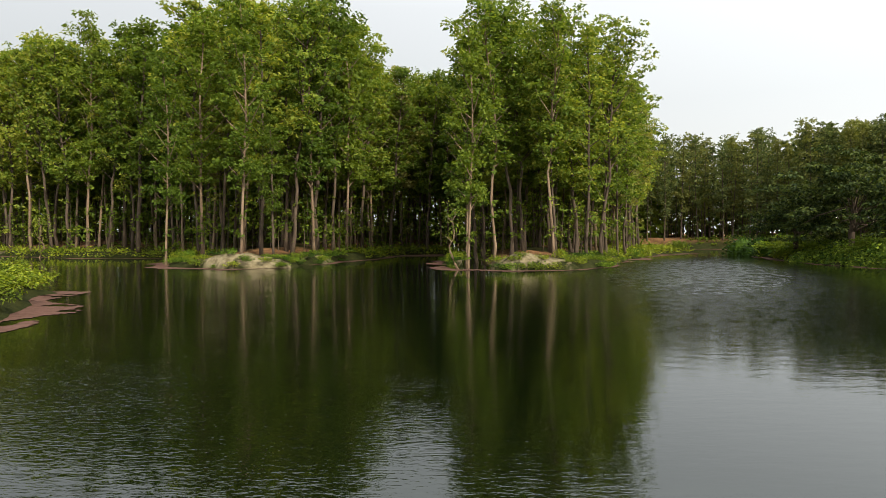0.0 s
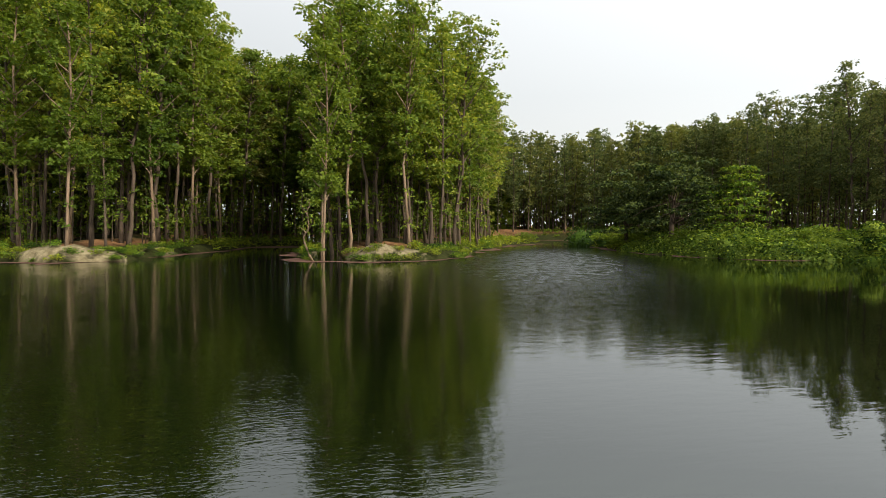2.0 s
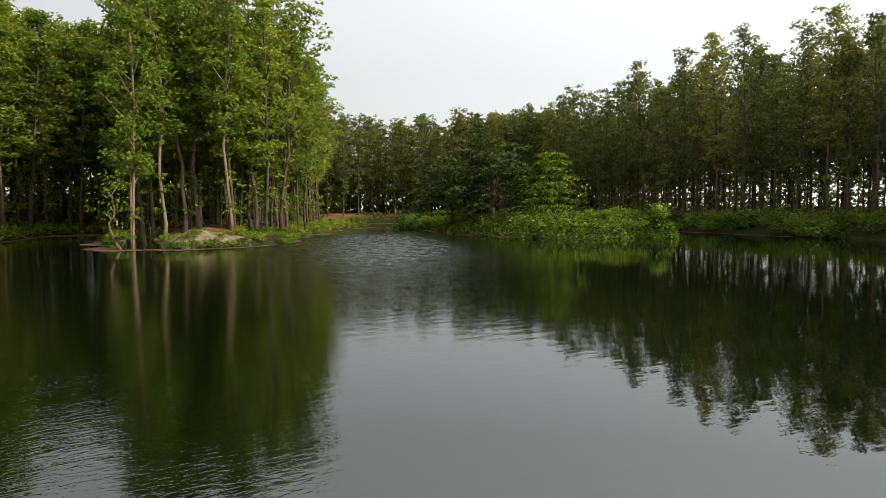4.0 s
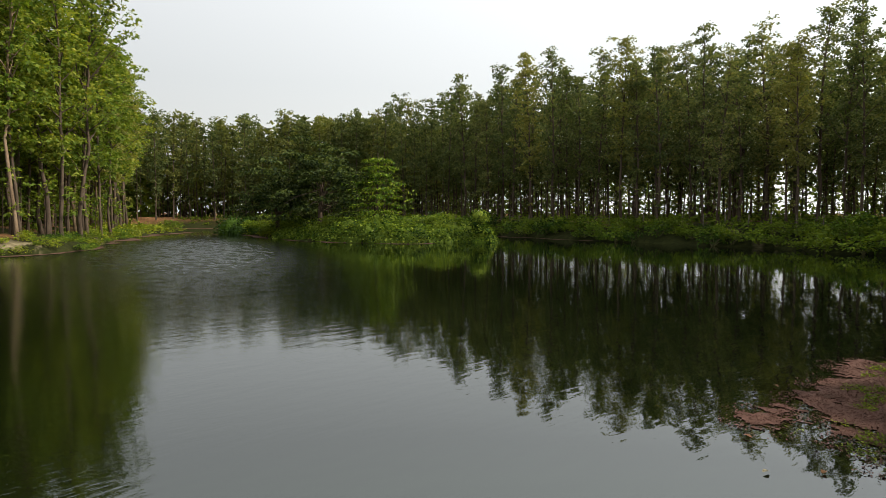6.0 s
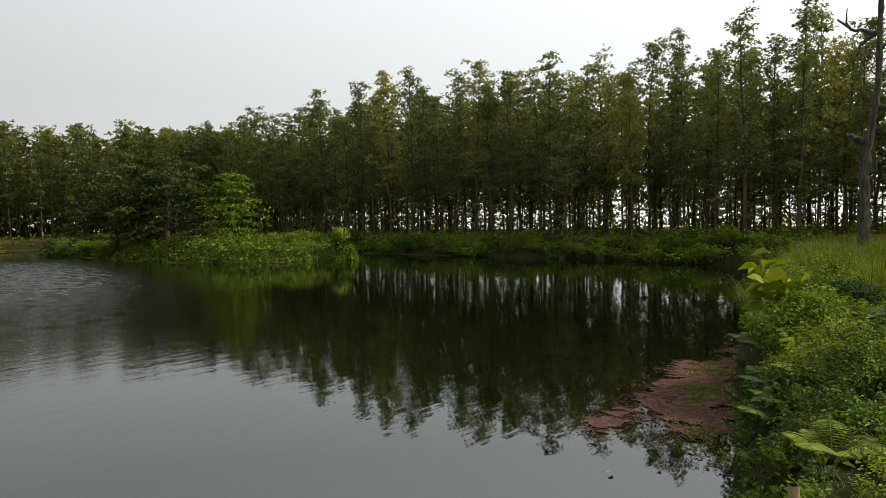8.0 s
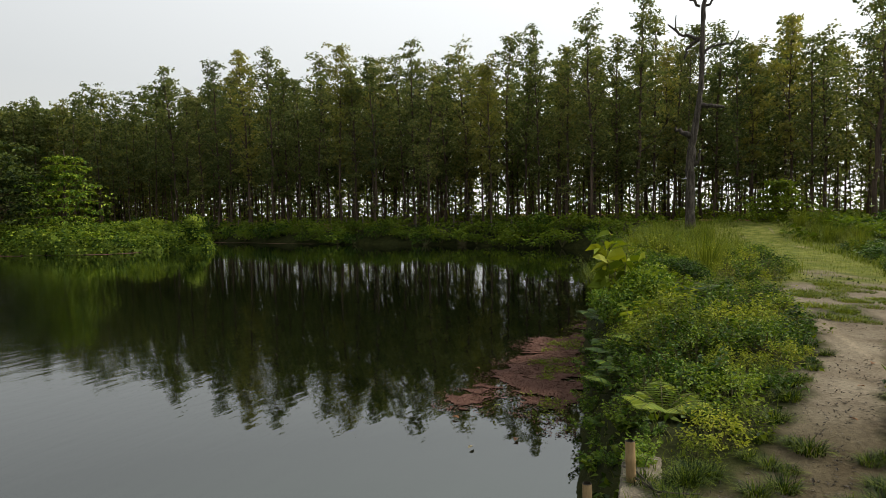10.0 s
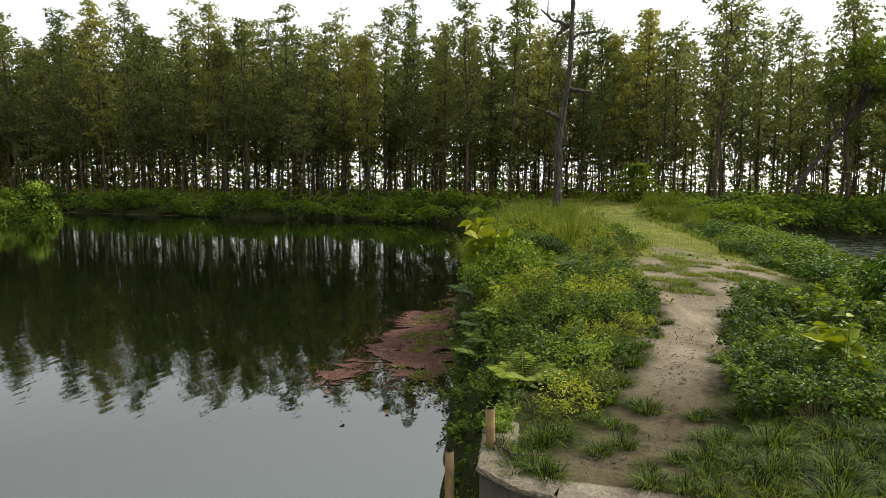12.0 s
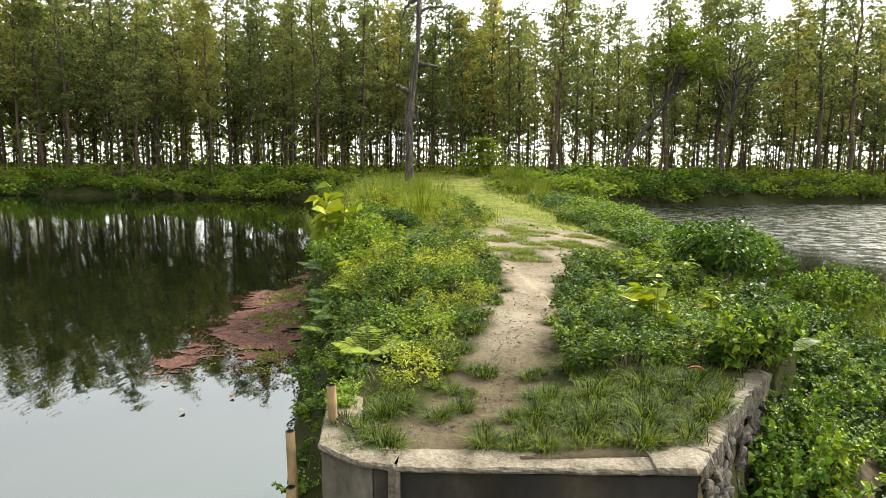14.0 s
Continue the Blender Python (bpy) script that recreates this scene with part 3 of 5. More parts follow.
# trees of the two wooded points and of the bank beside them: x, y, height
POINT_EAST = [(1.85, 46.6, 18.6), (4.1, 51, 20.4), (5.8, 53, 20.8), (7.3, 55.5, 20.6), (7.0, 60, 21.5), (8.9, 50, 19.2), (11.8, 55, 20.0), (12.0, 52.3, 18.8),
              (14.7, 58, 20.5), (15.6, 59.5, 18.8), (17.6, 63, 18.6), (19.6, 66.5, 17.6), (3.2, 57, 21.5), (10.4, 61, 21.5), (13.2, 64, 21), (5.4, 66, 22), (17.0, 69, 19), (20.8, 70.5, 16.5)]
POINT_WEST = [(-23.6, 53.0, 17.5), (-22.0, 57, 21.5), (-16.4, 50.6, 20.0), (-16.2, 55.5, 21.8), (-14.5, 53.2, 12.0), (-13.9, 57, 23.0), (-12.2, 59, 23.0), (-11.5, 65, 24),
              (-53.6, 81, 25), (-42.3, 74, 27), (-39.3, 77, 26), (-31.8, 75, 26), (-26.0, 70, 25.5), (-19.5, 61, 23.5)]


def forest():
    named = np.array([p[:2] for p in POINT_EAST + POINT_WEST])

    def clear(x, y):
        return np.min(np.hypot(x[:, None] - named[None, :, 0], y[:, None] - named[None, :, 1]), 1) > 2.4

    north = scatter(14000, (-78, 34, 50, 118), 2.45, 31, lambda x, y: (shore(x, y) > 1.8) & clear(x, y) & ((x < 0.345 * y - 2.5) | (y > 105)) & ((y > 61) | (x > 2)))
    far = scatter(9000, (20, 112, 100, 158), 2.9, 32, lambda x, y: shore(x, y) > 5)
    east = np.concatenate([scatter(9000, (56, 104, 34, 112), 2.8, 33, lambda x, y: shore(x, y) > 5.5), scatter(9000, (55, 104, -9, 33), 2.75, 34, lambda x, y: shore(x, y) > 5.5), scatter(9000, (53, 104, -80, -9), 3.1, 35, lambda x, y: shore(x, y) > 5.0)])
    pts = np.concatenate([north, far, east])
    d = shore(pts[:, 0], pts[:, 1])
    pts = pts[np.argsort(0.6 * d + 0.2 * np.hypot(pts[:, 0], pts[:, 1]))]
    return pts[:240], pts[240:]


def tall_at(x, y, r):
    """Trees on the north bank stand higher than those to the east."""
    if x > 48 and y < 95:
        top = float(np.interp(y, [-40, -12, 0, 20, 40, 70, 95], [15.8, 15.8, 16.7, 17.3, 18.8, 20.6, 21.4]))
        return top * r.uniform(0.86, 1.13)
    if -9 < x < 6 and y > 75:
        return r.uniform(23.0, 25.5)
    if x < -8:
        return r.uniform(23, 28) if y > 62 else r.uniform(19, 22)
    if y > 100:
        return r.uniform(19, 22.5)
    return r.uniform(19, 22)


PALE = (0, 5, 18, 20, 24)
FRONT, BACK = forest()
PLACES = [(x, y, h) for x, y, h in POINT_EAST + POINT_WEST] + [(x, y, 0) for x, y in FRONT]
for i, (x, y, h) in enumerate(PLACES):
    r = np.random.default_rng(5000 + i)
    gold = r.uniform() < (0.05 if i < len(POINT_EAST) else 0.42 if y > 95 else 0.13 if x > 34 else 0.12)
    kind = GOLD[i % 3] if gold else (AIRY[int(r.integers(8))] if x > 34 else KINDS[int(r.integers(9))])
    if i in PALE:
        gold, kind = False, KINDS[5 * (i % 2)]
    label = "tall slender tree with a yellowing leafy crown" if gold else "tall slender tree with a green leafy crown"
    kind.plant(float(x), float(y), h * 1.06 or tall_at(x, y, r), float(r.uniform(0, 360)), label=label, wide=float(r.uniform(0.95, 1.2)))

# thicker dark-stemmed trees on the south-east bank: x, y, height
THICK = [Kind(180 + i, 17, 2.3, 0.36, BARK, LEAF_EAST, limbs=20, per=25, leaf=0.27, bend=0.9, girth=0.17) for i in range(3)]
for i, (x, y, h) in enumerate(((48.6, -36.0, 18.5), (47.6, -38.6, 18.0), (50.5, -34.5, 17.5), (51.5, -12.8, 16.5), (50.2, -21.5, 15.8), (52.5, -27.0, 15.0))):
    THICK[i % 3].plant(x, y, h, i * 77, label="tall dark-stemmed tree with an open green crown", group="thick trees on the south-east bank")

LEANING = Kind(170, 5.2, 0.8, 0.45, BARK_PALE, LEAF_SAL, limbs=6, per=12, leaf=0.2, bend=1.3, girth=0.07)
LEANING.plant(0.9, 46.7, 5.2, 200, "small_tree", "thin leaning young tree with sparse leaves at the water", "young trees at the water")
LEANING.plant(-46.0, 71.5, 5.6, 80, "small_tree", "thin leaning young tree with sparse leaves at the water", "young trees at the water")

# the wood behind the front rows: too many to count
SIMPLE = [tree_geo(200 + i, 19, 2.2, 0.26, 22, 24, 0.36, 0.5, 0.095, 4, 3) for i in range(6)]
DEEP = [tree_geo(220 + i, 19, 2.3, 0.24, 15, 16, 0.56, 0.5, 0.085, 4, 2) for i in range(5)]


def deep_wood():
    trunks, crowns, pale, gold = Geo(), Geo(), Geo(), Geo()
    r = np.random.default_rng(9)
    z = height(BACK[:, 0], BACK[:, 1])
    for k, ((x, y), zz) in enumerate(zip(BACK, z)):
        w, c = SIMPLE[int(r.integers(6))] if k < 300 or (y > 95 and k % 3 == 0) else DEEP[int(r.integers(5))]
        a, s = r.uniform(0, 2 * np.pi), tall_at(x, y, r) / 19 * 0.97
        R = np.array([[math.cos(a), -math.sin(a), 0], [math.sin(a), math.cos(a), 0], [0, 0, 1]]) * s
        v, q = w.data()
        trunks.add(v @ R.T + np.array([x, y, zz - 0.05]), q)
        v, _ = c.data()
        (gold if r.uniform() < (0.35 if y > 95 else 0.10) else pale if x > 34 else crowns).add_tri(v @ R.T + np.array([x, y, zz - 0.05]), c.tris())
    ob = base("woodland", pose(0, 0, 0), "deep wood of slender trees behind the banks", "woodland", kind="stuff")
    part("trunks", trunks, BARK, ob)
    part("crowns", crowns, LEAF_SAL, ob)
    part("crowns", pale, LEAF_EAST, ob)
    part("crowns", gold, LEAF_GOLD, ob, "yellowing crowns")


deep_wood()

# ---- shrubs and herbs of the banks ----
def bush_geo(seed, R, H, n, leaf, slim=0.6, droop=0.1, lumps=9):
    """A rounded, uneven bush: stems from the foot, leaves in lumps."""
    r = np.random.default_rng(seed)
    wood, lv = Geo(), Geo()
    a = r.uniform(0, 2 * np.pi, lumps)
    rad = R * np.sqrt(r.uniform(0.0, 0.75, lumps))
    c = np.stack([rad * np.cos(a), rad * np.sin(a), H * r.uniform(0.3, 0.8, lumps)], -1)
    for p in c:
        tube(wood, [(0, 0, -0.1), p * [0.4, 0.4, 0.55], p], [0.02 * H, 0.014 * H, 0.005 * H], 4, cap=False, r=r)
    ci = r.integers(0, lumps, n)
    v = r.normal(size=(n, 3))
    v /= np.linalg.norm(v, axis=1)[:, None]
    pos = c[ci] + v * np.array([R * 0.42, R * 0.42, H * 0.26]) * r.uniform(0.55, 1.05, n)[:, None]
    pos[:, 2] = np.abs(pos[:, 2])
    leaves(lv, pos, leaf, up=0.6, slim=slim, r=r, droop=droop, heading=v * 0.8)
    return wood, lv


class Shrub:
    def __init__(self, geo, leaf_mat, stem_mat=None):
        w, c = geo
        self.w, self.c = w.mesh("stalk", stem_mat or STEM), c.mesh("foliage", leaf_mat)

    def plant(self, x, y, s, turn, name, label, category, group, z=None, tall=1.0):
        zz = float(height(np.array([x]), np.array([y]))[0]) if z is None else z
        ob = base(name, pose(x, y, zz - 0.02, 0, 0, turn) @ Matrix.Diagonal((s, s, s * tall, 1)), label, category, group)
        for nm, me in (("stalk", self.w), ("foliage", self.c)):
            o = tagged(new(nm, me), kind="stuff")
            o.parent = ob
        return ob


BANK_BUSH = [Shrub(bush_geo(300 + i, 1.0, 1.2, 340, 0.2), (LEAF_DARK, LEAF_HERB, LEAF_DARK)[i % 3]) for i in range(6)]
LIME_BUSH = [Shrub(bush_geo(320 + i, 0.9, 0.8, 320, 0.17), (LEAF_LIME, LEAF_VINE)[i % 2]) for i in range(4)]

# shrubs at the water's edge of the east bank and south-east bank
edge = scatter(8000, (34, 66, -50, 100), 1.35, 41, lambda x, y: (shore(x, y) > 0.0) & (shore(x, y) < 3.2) & (x > 34) & ((y > 4) | (y < -8.5)))
for i, (x, y) in enumerate(edge[:270]):
    r = np.random.default_rng(6000 + i)
    BANK_BUSH[int(r.integers(6))].plant(float(x), float(y), float(r.uniform(0.9, 1.5)), float(r.uniform(0, 360)), "shrub", "dense green shrub on the bank above the water", "shrub", "shrubs along the bank", tall=float(r.uniform(0.7, 1.05)))
# low bright herbs round the two wooded points
fringe = scatter(7000, (-28, 26, 43, 75), 0.85, 42, lambda x, y: (shore(x, y) > -0.1) & (shore(x, y) < 2.0) & ((y < 62) | (x > 14)) & ~((np.hypot((x + 15.4) / 2.8, (y - 49.9) / 1.3) < 1) | (np.hypot((x - 5.6) / 2.5, (y - 48.5) / 1.3) < 1)))
for i, (x, y) in enumerate(fringe[:260]):
    r = np.random.default_rng(6300 + i)
    LIME_BUSH[int(r.integers(4))].plant(float(x), float(y), float(r.uniform(0.5, 0.85)), float(r.uniform(0, 360)), "herb_clump", "low bright green herbs at the water's edge", "herbs", "herbs round the wooded points", tall=float(r.uniform(0.6, 1.0)))


def undergrowth():
    """Saplings, herbs and low leaves under the trees, past counting."""
    geo, lime, stems = Geo(), Geo(), Geo()
    r = np.random.default_rng(44)
    north = scatter(9000, (-80, 34, 58, 120), 1.6, 45, lambda x, y: (shore(x, y) > 0.6) & ((x < 0.345 * y - 1) | (y > 100)) & (value_noise(x, y, 9, 46) > np.where(y < 66, 0.55, 0.36)))
    east = scatter(11000, (36, 100, -90, 125), 1.6, 47, lambda x, y: (shore(x, y) > 1.0) & ((x > 48) | (y < -6)) & (value_noise(x, y, 7, 48) > 0.33))
    for pts, tall, box in ((north, 1.5, geo), (east, 1.3, geo)):
        z = height(pts[:, 0], pts[:, 1])
        n = 36
        big = r.uniform(size=len(pts)) ** 5
        deep = smooth01(shore(pts[:, 0], pts[:, 1]), 12, 26) * (pts[:, 1] > 60)
        R, H = 0.7 + 0.5 * big + 0.5 * deep, tall * (0.35 + 1.6 * big) + deep * r.uniform(1.5, 4.5, len(pts))
        k = np.repeat(np.arange(len(pts)), n)
        u = r.normal(size=(len(k), 3))
        u /= np.linalg.norm(u, axis=1)[:, None]
        pos = np.stack([pts[k, 0] + u[:, 0] * R[k], pts[k, 1] + u[:, 1] * R[k], z[k] + H[k] * np.abs(u[:, 2]) * r.uniform(0.3, 1, len(k))], -1)
        leaves(box, pos, 0.34 + 0.1 * r.uniform(size=len(pos)), up=0.6, slim=0.6, r=r)
    tip = scatter(4000, (14, 37, 60, 97), 0.8, 49, lambda x, y: (shore(x, y) > 0.1) & (x > 0.30 * y - 2))
    side = scatter(7000, (-80, 4, 60, 96), 0.8, 50, lambda x, y: (shore(x, y) > 0.0) & (shore(x, y) < 3.0) & ((x < -23) | (y > 66)))
    tip = np.concatenate([tip, side])
    z = height(tip[:, 0], tip[:, 1])
    k = np.repeat(np.arange(len(tip)), 26)
    u = r.normal(size=(len(k), 3))
    pos = np.stack([tip[k, 0] + u[:, 0] * 0.45, tip[k, 1] + u[:, 1] * 0.45, z[k] + 0.25 * np.abs(u[:, 2])], -1)
    leaves(lime, pos, 0.3, up=0.7, slim=0.5, r=r)
    # young trees between the trunks
    young = scatter(5000, (-70, 24, 56, 100), 2.3, 51, lambda x, y: (shore(x, y) > 2.0) & (shore(x, y) < 22) & (x < 0.345 * y - 3))
    z = height(young[:, 0], young[:, 1])
    for (x, y), zz in zip(young, z):
        top = r.uniform(2.5, 8.0)
        k = int(26 + 5 * top)
        u = r.normal(size=(k, 3))
        pos = np.array([x, y, zz]) + u * [0.55, 0.55, 0] + np.outer(r.uniform(0.35, 1.0, k) * top, [0, 0, 1])
        leaves(geo, pos, 0.34, up=0.5, slim=0.65, r=r, droop=0.2)
        tube(stems, [(x, y, zz - 0.1), (x + 0.1, y, zz + top * 0.5), (x, y + 0.1, zz + top * 0.95)], [0.045, 0.03, 0.012], 4, cap=False, r=r)
    # the dark closed wood far behind the north bank
    n = 5200
    x = r.uniform(-125, 45, n)
    y = 124 + 6 * r.uniform(size=n) + 0.0006 * (x + 30) ** 2
    pos = np.stack([x, y, 1.5 + 9.0 * r.uniform(size=n) ** 1.3], -1)
    leaves(geo, pos, 2.0, up=0.2, slim=0.7, r=r)
    x = r.uniform(30, 125, 4600)
    pos = np.stack([x, 161 - 0.25 * (x - 40) + 5 * r.uniform(size=4600), 1.5 + 15.0 * r.uniform(size=4600) ** 1.15], -1)
    leaves(geo, pos, 2.0, up=0.2, slim=0.7, r=r)
    # and behind the east bank, thinning toward the south
    y = 130 - 122 * r.uniform(size=10000) ** 1.7
    pos = np.stack([106 + 6 * r.uniform(size=10000), y, 1.5 + np.interp(y, [8, 50, 130], [5.8, 8.5, 9.0]) * r.uniform(size=10000) ** 1.3], -1)
    leaves(geo, pos, 0.8, up=0.2, slim=0.7, r=r)
    y = r.uniform(-110, 20, 7000)
    crest = 2.6 + 2.2 * value_noise(y, y * 0, 4.0, 34)
    pos = np.stack([104 + 6 * r.uniform(size=7000), y, 1.6 + crest * r.uniform(size=7000) ** 1.3], -1)
    leaves(geo, pos, 0.6, up=0.2, slim=0.7, r=r)
    ob = base("undergrowth", pose(0, 0, 0), "low green undergrowth and saplings under the trees", "undergrowth", kind="stuff")
    part("leaves", geo, LEAF_UNDER, ob)
    part("herbs", lime, LEAF_LIME, ob)
    part("young_stems", stems, BARK, ob)


undergrowth()


# ---- the islet with its creeper and spreading trees ----
def creeper(name, lumps, n, leaf, mat, label, category="creeper", kind="", r=None):
    """A blanket of creeper: leaves on the outside of rounded lumps, given as x, y, z, radius, height."""
    r = r or np.random.default_rng(70)
    L = np.array(lumps, float)
    w = L[:, 3] ** 2
    ci = r.choice(len(L), n, p=w / w.sum())
    v = r.normal(size=(n, 3))
    v[:, 2] = np.abs(v[:, 2])
    v /= np.linalg.norm(v, axis=1)[:, None]
    rad = L[ci, 3] * (0.8 + 0.35 * r.uniform(size=n))
    pos = L[ci, :3] + v * np.stack([rad, rad, L[ci, 4] * (0.8 + 0.35 * r.uniform(size=n))], -1)
    lv, core = Geo(), Geo()
    leaves(lv, pos, leaf, up=0.5, slim=0.8, r=r, droop=0.3, heading=v * 0.7)
    for x, y, z, R, H in lumps:
        a = np.linspace(0, 2 * np.pi, 11)[:-1]
        rings = [np.stack([x + R * 0.86 * math.cos(e) * np.cos(a), y + R * 0.86 * math.cos(e) * np.sin(a), np.full(10, z + H * 0.86 * math.sin(e))], -1) for e in (-0.2, 0.3, 0.8, 1.25, 1.5)]
        vv = np.concatenate(rings)
        q = [(i * 10 + j, i * 10 + (j + 1) % 10, (i + 1) * 10 + (j + 1) % 10, (i + 1) * 10 + j) for i in range(4) for j in range(10)]
        core.add(vv, q)
    ob = base(name, pose(0, 0, 0), label, category, kind=kind)
    tagged(part("stalk", core, mat, ob), kind="stuff")
    part("foliage", lv, mat, ob)
    return ob


def blanket():
    """The creeper's blanket over the front of the islet: a shaggy skin on a lumpy mound."""
    r = np.random.default_rng(71)
    cell = 0.3
    xs, ys = np.arange(31.5, 50, cell), np.arange(37.5, 62, cell)
    X, Y = np.meshgrid(xs, ys, indexing="ij")
    d = inland(X, Y, ISLET) + (value_noise(X, Y, 1.6, 72) - 0.5) * 1.1 + 0.35
    rise = np.interp(Y - 0.25 * (X - 34), [38, 41, 45, 50, 55, 59], [1.0, 1.4, 1.65, 1.5, 1.0, 0.7])
    lump = 0.2 + 0.9 * value_noise(X, Y, 1.9, 73) + 0.75 * value_noise(X, Y, 0.75, 74)
    Z = np.where(d > 0, rise * lump * (1 - np.exp(-np.maximum(d, 0) / 0.75)), -0.3)
    Z = np.where(d > 5.5, np.maximum(Z - (d - 5.5) * 1.2, -0.3), Z)
    n1, n2 = X.shape
    P = np.stack([X, Y, Z], -1)
    i, j = np.nonzero((d[:-1, :-1] > -0.4) & (d[:-1, :-1] < 8))
    k = i * n2 + j
    q = np.stack([k, k + n2, k + n2 + 1, k + 1], -1)
    flat = P.reshape(-1, 3)
    A, B, C = flat[q[:, 0]], flat[q[:, 1]], flat[q[:, 3]]
    area = np.linalg.norm(np.cross(B - A, C - A), axis=1)
    nrm = np.cross(B - A, C - A)
    nrm /= np.linalg.norm(nrm, axis=1)[:, None] + 1e-9
    pick = r.choice(len(q), 26000, p=area / area.sum())
    u, w = r.uniform(size=(2, len(pick), 1))
    pos = A[pick] + (B - A)[pick] * u + (C - A)[pick] * w + nrm[pick] * r.uniform(-0.05, 0.28, (len(pick), 1)) ** 1.0
    keep = pos[:, 2] > 0.02
    lv = Geo()
    leaves(lv, pos[keep], 0.21, up=0.5, slim=0.85, r=r, droop=0.25, heading=nrm[pick][keep] * 0.6)
    ob = base("creeper_mound", pose(0, 0, 0), "bright green creeper blanketing a low mound on the islet", "creeper")
    part("mound", mesh_of("mound", flat, q, LEAF_DARK, smooth=True), None, ob)
    part("foliage", lv, LEAF_MOUND, ob)


blanket()
rr = np.random.default_rng(71)
lumps = [(43.1 + rr.uniform(-0.3, 0.3), 38.9 + rr.uniform(-0.3, 0.3), z, 0.95 - 0.12 * z + rr.uniform(-0.1, 0.2), 0.6) for z in (0.1, 0.5, 1.0, 1.5, 2.0, 2.4)] + [(43.5, 38.4, 0.1, 0.9, 0.9)]
creeper("creeper_stump", lumps, 2200, 0.2, LEAF_MOUND, "tree stump wrapped in green creeper at the water's edge")
lumps = [(38.5 + rr.uniform(-2.5, 4.0), 73 + rr.uniform(-2.5, 6), 0.1, rr.uniform(1.4, 2.4), rr.uniform(1.2, 2.4)) for i in range(12)]
creeper("thicket", lumps, 5200, 0.26, LEAF_HERB, "rounded green thicket at the channel mouth", "thicket")


def layered_tree(seed, H, R, tiers, n, leaf, low=0.25, girth=0.16):
    """A spreading tree whose leaves lie in flat tiers on long level boughs."""
    r = np.random.default_rng(seed)
    wood, lv = Geo(), Geo()
    s = np.linspace(0, 1, 7)
    line = np.stack([np.sin(s * 2.2) * 0.3, np.cos(s * 3) * 0.2 - 0.2, s * H * 0.93 - 0.2], -1)
    tube(wood, line, girth * (1 - 0.85 * s), 7, lump=0.06, r=r)
    per = max(1, n // (tiers * 6))
    for i in range(tiers):
        h = low + (1 - low) * (i + 0.5) / tiers
        reach = R * (1.05 - 0.75 * max(0, (h - 0.45)) / 0.55 if h > 0.45 else 0.8 + 0.4 * h)
        for j in range(6):
            a = j * 1.05 + i * 0.6 + r.uniform(-0.3, 0.3)
            k = reach * r.uniform(0.7, 1.1)
            p0 = np.array([np.interp(h * 0.95, s, line[:, c]) for c in range(3)])
            t = np.linspace(0, 1, 5)[:, None]
            pts = p0 + np.array([math.cos(a), math.sin(a), 0.22]) * k * t - np.array([0, 0, 0.28]) * k * t ** 2 + r.normal(0, 0.04, (5, 3)) * t
            tube(wood, pts, np.linspace(0.05, 0.012, 5), 4, cap=False, r=r)
            tt = r.uniform(0.15, 1.08, per)
            pos = p0 + np.array([math.cos(a), math.sin(a), 0.22]) * k * tt[:, None] - np.array([0, 0, 0.28]) * k * (tt ** 2)[:, None]
            pos = pos + r.normal(0, 1, (per, 3)) * np.stack([0.13 * k * tt + 0.08, 0.13 * k * tt + 0.08, np.full(per, 0.06)], -1)
            leaves(lv, pos, leaf, up=1.0, slim=0.5, r=r, droop=0.25)
    return wood, lv


def domed_tree(seed, H, R, clumps, per, leaf):
    """A broad tree: a short trunk that parts low, and leafy clumps over an uneven dome with shade below."""
    r = np.random.default_rng(seed)
    wood, lv = Geo(), Geo()
    tube(wood, [(0, 0, -0.3), (0.1, 0.1, H * 0.2), (0.2, -0.1, H * 0.42)], [0.30, 0.24, 0.18], 8, lump=0.08, r=r)
    a, e = r.uniform(0, 2 * np.pi, clumps), np.arcsin(r.uniform(-0.05, 1, clumps))
    k = r.uniform(0.72, 1.06, clumps) * (0.86 + 0.2 * np.sin(3 * a + seed))
    c = np.stack([R * k * np.cos(e) * np.cos(a), R * k * np.cos(e) * np.sin(a), H * 0.2 + H * 0.74 * k * np.sin(e)], -1)
    for i, p in enumerate(c[::4]):
        q0 = np.array([0.2, -0.1, H * (0.2 + 0.22 * (i % 5) / 4)])
        tube(wood, [q0, q0 * 0.4 + p * 0.6 + [0, 0, 0.3], p * 0.97], [0.07, 0.045, 0.012], 4, cap=False, r=r)
    ci = np.repeat(np.arange(clumps), per)
    u = r.normal(size=(len(ci), 3))
    u /= np.linalg.norm(u, axis=1)[:, None]
    u[:, 2] = np.where(u[:, 2] < -0.1, -0.4 * u[:, 2], u[:, 2])
    w = r.uniform(0.8, 1.35, clumps)[ci] * r.uniform(0.6, 1.08, len(ci))
    leaves(lv, c[ci] + u * w[:, None] * [1, 1, 0.5], leaf, up=0.8, slim=0.6, r=r, droop=0.3, heading=u * 0.5)
    return wood, lv


def special_tree(name, geo, bark, leaf_mat, x, y, label, z=None):
    zz = float(height(np.array([x]), np.array([y]))[0]) if z is None else z
    ob = base(name, pose(x, y, zz, 0, 0, 0), label, "tree")
    part("trunk", geo[0], bark, ob, smooth=True)
    part("crown", geo[1], leaf_mat, ob)
    return ob


